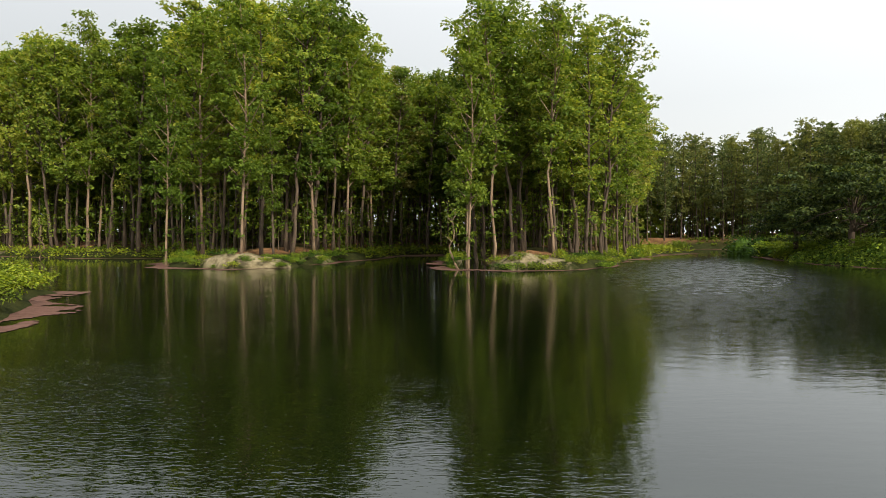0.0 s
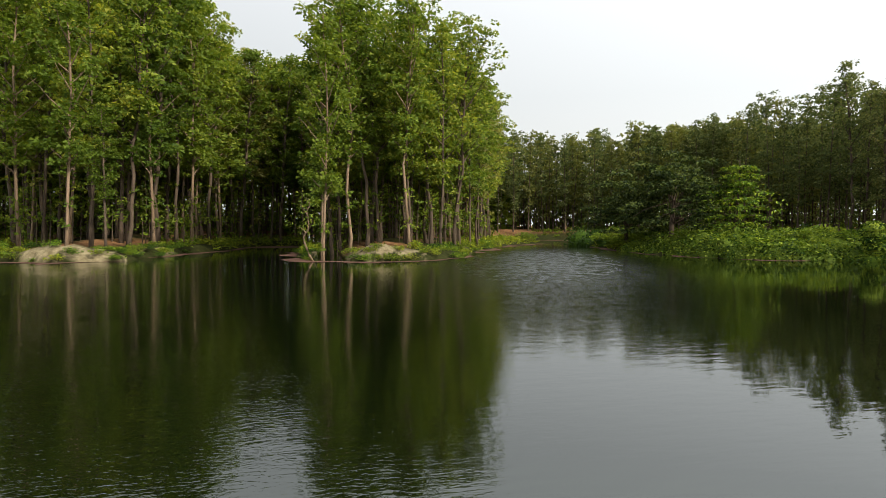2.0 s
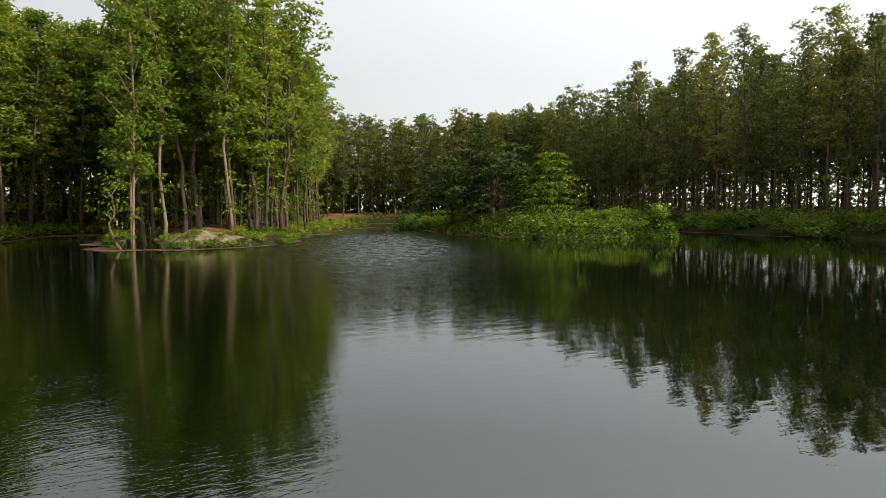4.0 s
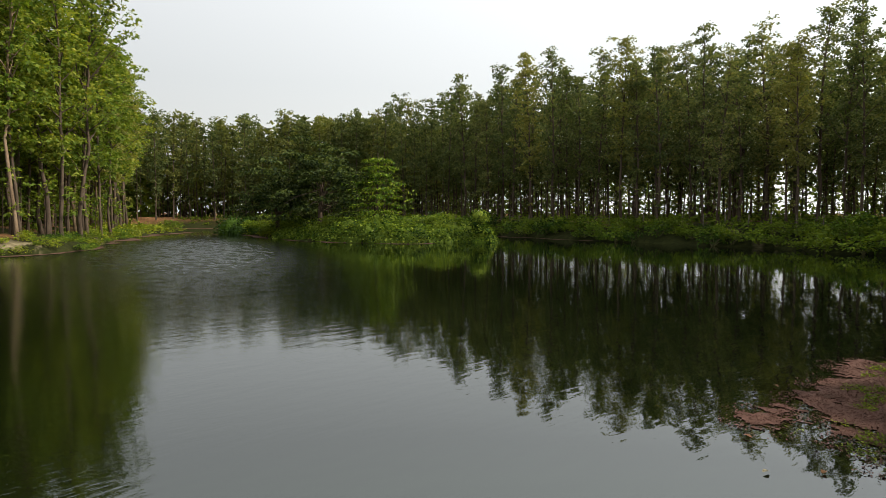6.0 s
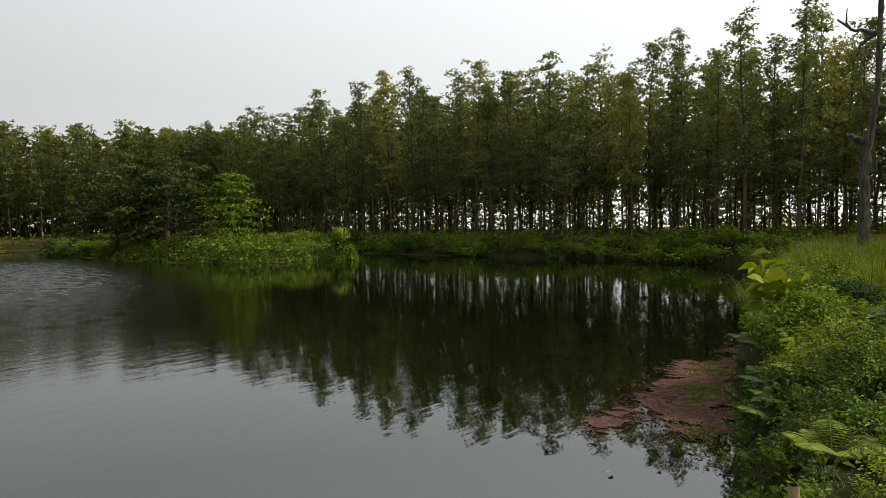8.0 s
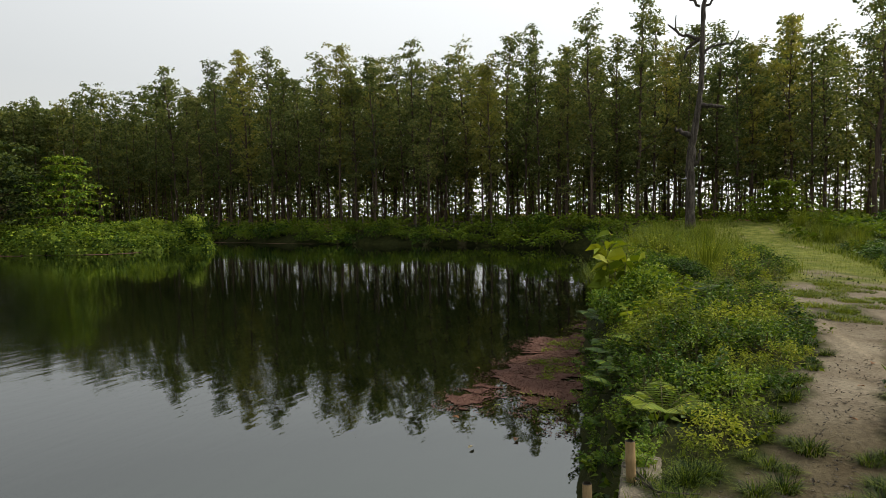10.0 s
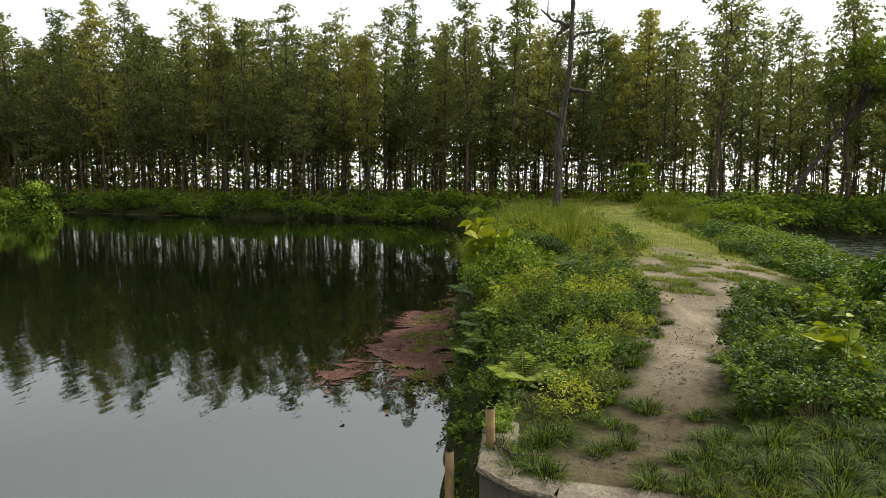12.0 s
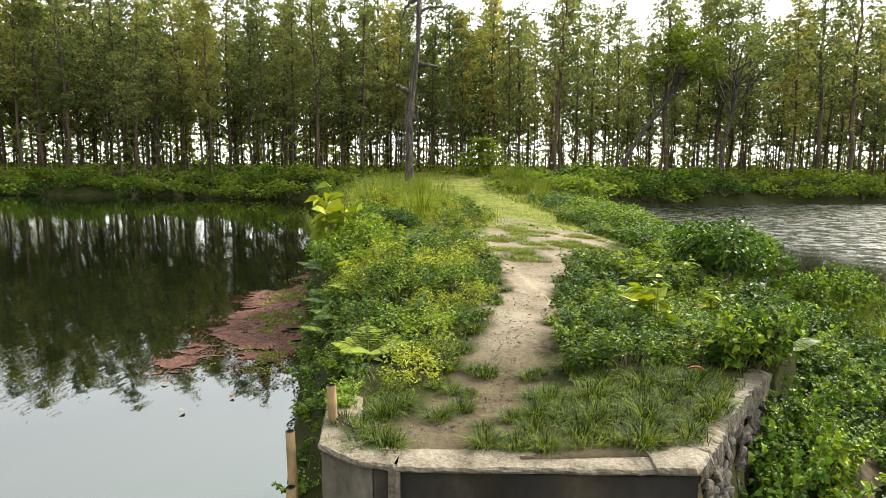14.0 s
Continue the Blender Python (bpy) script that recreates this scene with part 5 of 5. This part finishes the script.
def herb_geo(seed, R, H, stems, per, leaf, slim=0.55, fold=True, spread=0.9):
    """A herb: several leafy stems that rise from the foot and part."""
    r = np.random.default_rng(seed)
    st, lv = Geo(), Geo()
    for i in range(stems):
        a, d = r.uniform(0, 2 * np.pi), R * math.sqrt(r.uniform(0, 1))
        h = H * r.uniform(0.55, 1.1)
        p0 = np.array([0.4 * d * math.cos(a), 0.4 * d * math.sin(a), -0.02])
        p1 = np.array([spread * d * math.cos(a), spread * d * math.sin(a), h])
        t = np.linspace(0, 1, 4)[:, None]
        pts = p0 + (p1 - p0) * t + np.array([math.cos(a), math.sin(a), 0]) * 0.12 * h * (t ** 2)
        tube(st, pts, np.linspace(0.004, 0.0015, 4) * (1 + H), 3, cap=False, r=r)
        tt = np.clip(r.uniform(0.25, 1.05, per) ** 0.8, 0, 1.03)
        pos = np.stack([np.interp(tt, t[:, 0], pts[:, c]) for c in range(3)], -1)
        b = r.uniform(0, 2 * np.pi, per)
        hd = np.stack([np.cos(b), np.sin(b), 0.15 + 0 * b], -1)
        leaves(lv, pos + hd * 0.01, leaf * (1.15 - 0.5 * tt), up=0.9, slim=slim, r=r, droop=0.1, fold=fold, heading=hd)
    return st, lv


def frond_geo(seed, n=7, length=0.6):
    """A fern: arching fronds with paired leaflets."""
    r = np.random.default_rng(seed)
    st, lv = Geo(), Geo()
    for i in range(n):
        a = i * 2 * math.pi / n + r.uniform(-0.4, 0.4)
        L = length * r.uniform(0.7, 1.15)
        t = np.linspace(0, 1, 8)
        out = np.array([math.cos(a), math.sin(a), 0])
        pts = out * (L * 0.75 * t)[:, None] + np.array([0, 0, 1]) * (L * (0.85 * t - 0.55 * t ** 2))[:, None]
        tube(st, pts, np.linspace(0.005, 0.0015, 8), 3, cap=False, r=r)
        side = np.array([-math.sin(a), math.cos(a), 0])
        for s in np.linspace(0.15, 0.98, 17):
            p = np.array([np.interp(s, t, pts[:, c]) for c in range(3)])
            ll = L * 0.24 * math.sin(math.pi * min(1, 0.15 + 0.85 * s)) + 0.015
            for sg in (-1, 1):
                tip = p + side * sg * ll + out * ll * 0.35 - np.array([0, 0, ll * 0.2])
                w = out * ll * 0.16
                lv.add([p - w, (p + tip) / 2 - w * 1.1, tip, (p + tip) / 2 + w * 1.1], [(0, 1, 2, 3)])
    return st, lv


def cushion_geo(seed, R, H, sprays, per, leaf, slim=0.5):
    """A bushy weed: many fine sprays that fan from the foot, small leaves thick toward their tips."""
    r = np.random.default_rng(seed)
    st, lv = Geo(), Geo()
    for i in range(sprays):
        a, e = r.uniform(0, 2 * np.pi), r.uniform(0.15, 1.0)
        tip = np.array([R * math.cos(a) * (1 - e ** 2) ** 0.5, R * math.sin(a) * (1 - e ** 2) ** 0.5, H * e * r.uniform(0.75, 1.15)])
        root = tip * [0.25, 0.25, 0] - [0, 0, 0.02]
        tube(st, [root, (root + tip) / 2 + [0, 0, 0.12 * H], tip], [0.004, 0.003, 0.001], 3, cap=False, r=r)
        t = r.uniform(0.35, 1.04, per) ** 0.6
        pos = root + (tip - root) * t[:, None] + np.array([0, 0, 0.48 * H]) * (t * (1 - t))[:, None] + r.normal(0, 0.035, (per, 3)) * (R / 0.3)
        leaves(lv, pos, leaf * (1.2 - 0.4 * t), up=0.8, slim=slim, r=r, droop=0.1, heading=np.array([math.cos(a), math.sin(a), 0.4]) * 0.5)
    return st, lv


WEED = [Shrub(cushion_geo(400 + i, 0.30, 0.36, 30, 22, 0.042, 0.5), LEAF_WEED if i % 3 else LEAF_HERB) for i in range(6)]
HERB = [Shrub(herb_geo(420 + i, 0.24, 0.28, 20, 26, 0.056, 0.6, False), (LEAF_HERB, LEAF_HERB, LEAF_VINE)[i % 3]) for i in range(6)]
BROAD = [Shrub(herb_geo(440 + i, 0.28, 0.42, 9, 12, 0.13, 0.62), (LEAF_HERB, LEAF_DARK)[i % 2]) for i in range(3)]
FROND = [Shrub(frond_geo(460 + i, 8, 0.55), LEAF_LIME if i else LEAF_HERB) for i in range(2)]
VINE = [Shrub(herb_geo(470 + i, 0.32, 0.24, 20, 24, 0.060, 0.8, True, 1.0), (LEAF_VINE, LEAF_HERB)[i % 2]) for i in range(4)]
SAPLING = Shrub(herb_geo(480, 0.2, 0.62, 6, 8, 0.27, 0.5, True, 0.9), LEAF_LIME)
TUFT = [tuft_geo(490 + i, 0.085, 220, 0.12, 0.0045, 1.2).mesh("grass_tuft", GRASS) for i in range(4)]
FLAT_TUFT = [tuft_geo(496 + i, 0.22, 240, 0.08, 0.008, 1.3).mesh("grass_tuft", GRASS_TALL) for i in range(2)]
TALL = [tuft_geo(500 + i, 0.4, 260, 1.25, 0.012, 0.55).mesh("grass_tuft", GRASS_TALL) for i in range(3)]


def grass_tuft(me, x, y, s, label, seed):
    z = float(height(np.array([x]), np.array([y]))[0])
    ob = new("grass_tuft", me)
    ob.matrix_basis = pose(x, y, z - 0.01, 0, 0, seed * 47 % 360) @ Matrix.Diagonal((s, s, s, 1))
    tagged(ob, label, "grass", "grass tufts on the dike")


def swell(x, y):
    """Plants stand in taller and lower drifts."""
    return 0.5 + 1.05 * float(value_noise(np.array([x]), np.array([y]), 0.75, 33)[0])


def dike_plants():
    def verge(x, y):
        mid, half = along_path(x)
        wob = (value_noise(x, y, 0.6, 61) - 0.5) * 0.35
        off = np.abs(y - mid) - half + wob
        north = (y > mid) & (shore(x, y) > np.where(x < 10, 0.07, 0.05)) & (y < 3.2)
        south = (y < mid) & (shore(x, y) > 0.1) & (y > -8)
        return off, north, south

    def ok_north(x, y):
        off, north, south = verge(x, y)
        return north & (off > 0.16 + 0.35 * smooth01(x, 11, 14)) & (x > 4.2 + 0.6 * (y < -0.35))

    def ok_south(x, y):
        off, north, south = verge(x, y)
        return south & (off > 0.14 + 0.45 * smooth01(x, 11, 14)) & (x > 4.8 + 0.4 * np.clip(y + 2, 0, 1)) & (y > np.interp(x, [3.4, 4.1, 4.75, 5.6, 7.0], [-1.75, -2.35, -2.95, -4.2, -6.5]))

    left = np.concatenate([scatter(5000, (4.2, 9.5, -1.8, 1.6), 0.29, 62, ok_north), scatter(5000, (9.5, 24, -4, 3.2), 0.55, 63, ok_north)])
    right = np.concatenate([scatter(6000, (3.9, 9.5, -6, 0), 0.29, 64, ok_south), scatter(5000, (9.5, 24, -8, -2), 0.62, 65, ok_south)])
    for i, (x, y) in enumerate(left):
        r = np.random.default_rng(7000 + i)
        x, y, u = float(x), float(y), r.uniform()
        mid, half = along_path(x)
        grow = 0.65 + 0.35 * min(1, (y - float(mid) - float(half)) / 0.7) + 0.03 * max(0, x - 6)
        s = float(grow * r.uniform(0.75, 1.15) * swell(x, y))
        wet = float(shore(np.array([x]), np.array([y]))[0]) < 0.55
        if wet:
            s *= 0.72
        if wet and u < 0.6:
            VINE[i % 4].plant(x, y, s * 0.85, u * 999, "creeper", "trailing creeper hanging over the dike's water edge", "creeper", "creepers on the dike")
        elif u < 0.60 + 0.08 * (y > -0.3):
            WEED[i % 6].plant(x, y, s * 1.05, u * 999, "weed", "pale green feathery weed beside the path", "weed", "weeds on the dike")
        elif u < 0.90:
            HERB[i % 6].plant(x, y, s, u * 999, "herb", "low leafy green herb beside the path", "herb", "herbs on the dike")
        elif u < 0.95:
            BROAD[i % 3].plant(x, y, s * 0.9, u * 999, "broad_leaf_herb", "broad-leaved dark green herb on the dike", "herb", "herbs on the dike")
        else:
            FROND[i % 2].plant(x, y, s, u * 999, "fern", "arching light green fern on the dike", "fern", "ferns on the dike")
    for i, (x, y) in enumerate(right):
        r = np.random.default_rng(7600 + i)
        x, y, u = float(x), float(y), r.uniform()
        s = float(r.uniform(0.7, 1.1) * (0.95 + 0.025 * max(0, x - 6)) * swell(x, y))
        if u < 0.68:
            HERB[i % 6].plant(x, y, s, u * 999, "herb", "low leafy green herb beside the path", "herb", "herbs on the dike")
        elif u < 0.80:
            WEED[i % 6].plant(x, y, s * 0.85, u * 999, "weed", "pale green feathery weed beside the path", "weed", "weeds on the dike")
        elif u < 0.95:
            BROAD[i % 3].plant(x, y, s * 0.8, u * 999, "broad_leaf_herb", "broad-leaved green herb on the dike", "herb", "herbs on the dike")
        else:
            FROND[i % 2].plant(x, y, s * 0.8, u * 999, "fern", "arching light green fern on the dike", "fern", "ferns on the dike")
    # creepers down the slope beside the rubble wall
    slope = scatter(4000, (4.2, 9.0, -7.2, -2.6), 0.33, 66, lambda x, y: (shore(x, y) > 0.0) & ((x > 5.1) | (y > -3.55)) & (y < np.interp(x, [4.1, 4.75, 5.6, 7.0, 9], [-2.58, -3.14, -4.05, -4.8, -5.4])))
    for i, (x, y) in enumerate(slope):
        r = np.random.default_rng(8200 + i)
        VINE[i % 4].plant(float(x), float(y), float(r.uniform(0.85, 1.3)), float(r.uniform(0, 360)), "creeper", "heart-leaved creeper covering the slope by the wall", "creeper", "creepers on the dike", tall=float(r.uniform(0.8, 1.6)))
    for i, (x, y) in enumerate(((4.45, -2.98), (4.65, -3.22), (4.9, -3.38), (5.05, -3.12), (4.3, -2.86), (4.75, -3.42), (5.15, -3.5), (4.95, -2.95), (5.2, -3.3))):
        VINE[i % 4].plant(x, y, 1.15, i * 83, "creeper", "heart-leaved creeper climbing the rubble wall", "creeper", "creepers on the dike", tall=1.7)
    for i, (x, y, z) in enumerate(((4.88, -3.14, 0.62), (4.96, -3.05, 0.5), (4.82, -3.24, 0.35), (4.98, -3.2, 0.2), (4.9, -3.0, 0.75))):
        VINE[i % 4].plant(x, y, 0.8, i * 71, "creeper", "heart-leaved creeper over the end of the rubble wall", "creeper", "creepers on the dike", z=z)
    # named plants
    for x, y, s in ((5.9, -2.7, 1.0), (11.3, 0.75, 1.6), (11.7, 0.5, 1.3), (9.6, -4.6, 0.8), (6.9, -3.9, 0.7)):
        SAPLING.plant(x, y, s, x * 77, "sapling", "young sapling with large light green leaves", "sapling", "saplings on the dike", tall=1.5 if x > 10 else 1.0)
    for x, y, s in ((8.6, 0.55, 1.15), (7.6, 0.35, 0.9), (11.6, 1.0, 1.3), (10.6, -0.3, 1.1), (13.4, 0.3, 1.3), (12.6, -0.4, 1.2), (14.2, 0.9, 1.2)):
        FROND[int(x * 10) % 2].plant(x, y, s, x * 91, "fern", "arching light green fern on the dike", "fern", "ferns on the dike")
    # grass tufts by the wall and on the path
    tufts = [(4.2, -0.75), (4.8, -0.98), (4.88, -0.9), (4.72, -1.28), (4.8, -1.38), (4.27, -0.38), (4.2, -0.3), (7.2, -1.42), (6.5, -1.22), (3.72, -0.12), (3.80, -0.24), (3.92, -0.14), (4.02, -0.02), (4.12, -0.24), (4.30, -0.28), (3.70, -0.30), (4.06, -0.60), (4.45, -0.82), (4.50, -0.72), (4.36, -1.24), (4.44, -1.36), (4.62, -0.62), (4.95, -0.72),
             (5.35, -0.86), (5.9, -1.02), (6.35, -1.12), (6.05, -1.78), (7.3, -2.15), (6.9, -1.38), (7.6, -1.6), (8.5, -2.45), (4.85, -1.62), (4.6, -1.7)]
    r0 = np.random.default_rng(8550)
    patches = [(float(a), float(b)) for a, b in np.stack([r0.uniform(9.4, 15.6, 190), r0.uniform(-5.2, -1.7, 190)], -1)
               if value_noise(np.array([a]), np.array([b]), 0.8, 25)[0] > 0.56 and abs(b - float(along_path(a)[0])) < float(along_path(a)[1]) + 0.3]
    for i, (x, y) in enumerate(patches):
        grass_tuft(FLAT_TUFT[i % 2], x, y, 0.8 + 0.5 * (i * 7 % 5) / 5, "flat patch of short grass on the trodden soil", i)
    for i, (x, y) in enumerate(tufts):
        r = np.random.default_rng(8600 + i)
        grass_tuft(TUFT[i % 4], x, y, float(r.uniform(0.6, 1.0)), "tuft of fresh green grass on bare soil", i)
    mat = scatter(3000, (3.5, 4.9, -2.6, -0.5), 0.15, 67, lambda x, y: (x > np.interp(y, [-2.5, -1.95, -1.0, -0.5], [3.9, 3.60, 3.64, 3.72])) & (y > -1.72 - 0.85 * (x - 3.3)) & (y < np.interp(x, [3.6, 3.95, 4.15, 4.4, 4.9], [-0.70, -0.82, -1.12, -1.5, -1.75]) + 0.2 * (value_noise(x, y, 0.3, 29) - 0.5)) & (x < 4.35 + 0.35 * (y < -1.6)))
    for i, (x, y) in enumerate(mat):
        r = np.random.default_rng(8700 + i)
        grass_tuft(TUFT[i % 4], float(x), float(y), float(r.uniform(0.6, 1.3)), "tuft of fresh green grass behind the coping", i)
    # bushes on the south side
    for i, (x, y, s, h) in enumerate(((10.3, -5.7, 1.05, 1.15), (11.2, -6.0, 0.95, 1.0), (9.5, -6.95, 0.75, 1.25), (12.6, -6.1, 0.9, 0.8), (14.0, -6.3, 0.95, 0.75), (15.6, -6.5, 1.0, 0.75), (17.2, -6.7, 1.05, 0.8), (18.6, -6.4, 1.0, 0.8), (20.3, -6.9, 1.1, 0.75), (22.0, -6.8, 1.2, 0.7),
                                      (24, -7.2, 1.3, 0.65), (27, -7.5, 1.4, 0.6), (30, -7.6, 1.4, 0.6), (16.4, -5.7, 0.6, 0.7), (19.6, -5.9, 0.75, 0.65), (11.0, 0.35, 0.62, 1.25), (10.4, 0.6, 0.5, 1.2), (15.8, 0.4, 0.7, 0.9), (14.6, -0.3, 0.6, 0.9))):
        BUSH_NEAR[i % 3].plant(x, y, s, i * 61, "bush", "rounded leafy green bush on the dike", "bush", "bushes on the dike", tall=h)
    # tall grass toward the far end
    for i in range(46):
        r = np.random.default_rng(8900 + i)
        x, y = float(r.uniform(17, 36)), float(r.uniform(-1.5, 1.9))
        if i > 34:
            x, y = float(r.uniform(28, 42)), float(r.uniform(-8.5, -6.3))
        grass_tuft(TALL[i % 3], x, y, float(r.uniform(0.65, 1.05)), "clump of tall pale green grass", i)
    for i in range(5):
        grass_tuft(TALL[i % 3], 7.9 + 0.3 * i, -6.75 - 0.22 * (i % 3), 0.62, "clump of tall yellow-green grass by the water", i + 3)


BUSH_NEAR = [Shrub(bush_geo(510 + i, 0.95, 1.05, 2600, 0.085, 0.7, 0.25, 16), (LEAF_HERB, LEAF_VINE, LEAF_HERB)[i]) for i in range(3)]
dike_plants()


def low_cover():
    """Short grass and small leaves over the dike, past counting."""
    r = np.random.default_rng(95)
    g, lv = Geo(), Geo()
    n = 52000
    x = 3.6 + 40 * r.uniform(size=n) ** 2.2
    y = r.uniform(-9, 3.2, n)
    mid, half = along_path(x)
    off = np.abs(y - mid) - half * np.where(x > 15.3, 0.05, 1.0) + (value_noise(x, y, 0.5, 61) - 0.5) * 0.4
    ok = (off > 0.0) & (shore(x, y) > 0.05) & (height(x, y) > 0.3) & ~((x < 4.6) & (off < 0.25))
    x, y = x[ok], y[ok]
    z = height(x, y)
    # longer grass on the far half of the dike
    fx, fy = r.uniform(17, 49, 15000), r.uniform(-9.5, 3, 15000)
    fm, fh = along_path(fx)
    fgap = np.abs(fy - fm) - fh + (value_noise(fx, fy, 1.1, 69) - 0.5) * 0.8
    fok = (shore(fx, fy) > 0.1) & (fgap > 0.1)
    fx, fy = fx[fok], fy[fok]
    blade(g, np.stack([fx, fy, height(fx, fy) - 0.02], -1), 0.26 + 0.3 * value_noise(fx, fy, 2.5, 68), 0.022, r, 0.8, 2)
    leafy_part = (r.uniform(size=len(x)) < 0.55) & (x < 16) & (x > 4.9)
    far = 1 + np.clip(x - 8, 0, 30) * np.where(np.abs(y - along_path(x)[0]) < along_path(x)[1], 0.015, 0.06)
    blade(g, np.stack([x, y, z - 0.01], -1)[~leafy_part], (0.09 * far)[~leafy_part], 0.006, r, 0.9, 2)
    # these small leaves fill the gaps with shade held in their colour
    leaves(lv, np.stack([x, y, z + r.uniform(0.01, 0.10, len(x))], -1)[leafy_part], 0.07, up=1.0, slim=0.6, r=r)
    ob = base("ground_cover", pose(0, 0, 0), "short grass and small leaves covering the dike", "grass", kind="stuff")
    part("grass", g, GRASS_TALL, ob)
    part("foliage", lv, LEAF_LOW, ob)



def path_litter():
    """Broken leaf, bark and pebbles trodden into the path."""
    r = np.random.default_rng(97)
    n = 1500
    x = 3.6 + 9 * r.uniform(size=n) ** 1.4
    mid, half = along_path(x)
    y = mid + half * r.normal(0, 0.6, n)
    ok = value_noise(x, y, 0.4, 98) > 0.4
    x, y = x[ok], y[ok]
    g = Geo()
    leaves(g, np.stack([x, y, height(x, y) + 0.006], -1), 0.026, up=3.0, slim=0.5, r=r, fold=True)
    ob = base("path_litter", pose(0, 0, 0), "scraps of dry leaf and bark on the path", "litter", kind="stuff")
    part("scraps", g, BARK_DEAD_OR_BACKLIT, ob)


low_cover()
path_litter()

# ---- bush on the near west bank ----
WEST_BUSH = [Shrub(bush_geo(530 + i, 1.0, 1.0, 900, 0.16, 0.45, 0.2, 12), (LEAF_LIME, LEAF_WEED)[i]) for i in range(2)]
for i in range(16):
    r = np.random.default_rng(9300 + i)
    y = float(r.uniform(19, 28))
    x = float(np.interp(y, [17, 21, 26.5, 29], [-12.8, -14.5, -17, -21])) - float(r.uniform(0.4, 3.0))
    WEST_BUSH[i % 2].plant(x, y, float(r.uniform(0.8, 1.25)), i * 50, "bush", "bright yellow-green bush at the near bank", "bush", "bushes on the west bank", tall=0.9)


# ---- small things lying about ----
DRY_LEAF = surface("dry_leaf", ((0.3, (0.16, 0.07, 0.025)), (0.7, (0.30, 0.14, 0.05))), 8, 60, 0.7, 0.002)
PALE_LEAF = surface("pale_floating_leaf", ((0.3, (0.22, 0.19, 0.12)), (0.7, (0.32, 0.29, 0.2))), 8, 60, 0.6, 0.002)


def curled_leaf(x, y, z, size, turn, mat, label, name="dry_leaf", tilt=12):
    """A fallen leaf: pointed outline, cupped, with a thickness of its own."""
    bm = bmesh.new()
    rows = []
    for i in range(7):
        t = i / 6
        w = math.sin(math.pi * min(1, 0.06 + 0.94 * t)) ** 0.8 * 0.30 * size
        zc = 0.10 * size * math.sin(t * 3.0)
        rows.append([bm.verts.new(((t - 0.5) * size, s * w, zc + abs(s) * 0.35 * w)) for s in (-1, 0, 1)])
    for a, b in zip(rows, rows[1:]):
        for k in range(2):
            bm.faces.new((a[k], b[k], b[k + 1], a[k + 1]))
    bmesh.ops.solidify(bm, geom=bm.faces[:], thickness=0.0015)
    me = bpy.data.meshes.new(name)
    bm.to_mesh(me)
    bm.free()
    me.materials.append(mat)
    ob = new(name, me)
    ob.matrix_basis = pose(x, y, z, tilt, 0, turn)
    tagged(ob, label, "leaf", "fallen leaves")


def ground_z(x, y):
    return float(height(np.array([x]), np.array([y]))[0])


for i, (x, y, s) in enumerate(((7.75, -4.02, 0.2), (4.35, -2.35, 0.13), (6.6, -4.15, 0.14), (8.6, -4.5, 0.16), (4.9, -2.65, 0.1), (7.2, -1.9, 0.07), (5.4, -1.35, 0.06), (6.3, -1.6, 0.06))):
    curled_leaf(x, y, ground_z(x, y) + (0.16 if y < -2.2 else 0.02), s, i * 67, DRY_LEAF, "curled reddish-brown dry leaf lying on the dike")
for i, (x, y, s, mt, lb) in enumerate(((7.1, 1.5, 0.09, DRY_LEAF, "dry brown leaf floating by the water fern"), (7.6, 2.4, 0.10, DRY_LEAF, "dry brown leaf floating by the water fern"),
                                       (6.7, 1.9, 0.09, PALE_LEAF, "pale leaf floating by the water fern"), (10.1, 2.9, 0.10, DRY_LEAF, "dry brown leaf floating by the water fern"))):
    curled_leaf(x, y, 0.018, s, i * 80, mt, lb, "floating_leaf", 0)


def twig(pts, rad, label):
    g = Geo()
    tube(g, pts, np.linspace(rad, rad * 0.4, len(pts)), 5)
    tagged(new("twig", g.mesh("twig", BARK_DEAD_OR_BACKLIT)), label, "twig", "fallen twigs")


twig([(4.08, 0.06, 1.015), (3.98, 0.0, 1.03), (3.88, -0.1, 1.02), (3.86, -0.22, 1.035), (3.9, -0.32, 1.03)], 0.009, "thin dark twig lying on the coping")
twig([(4.2, 0.10, 1.01), (4.05, 0.02, 1.05), (3.93, -0.06, 1.04), (3.8, -0.12, 1.02)], 0.006, "thin dark twig lying on the coping")
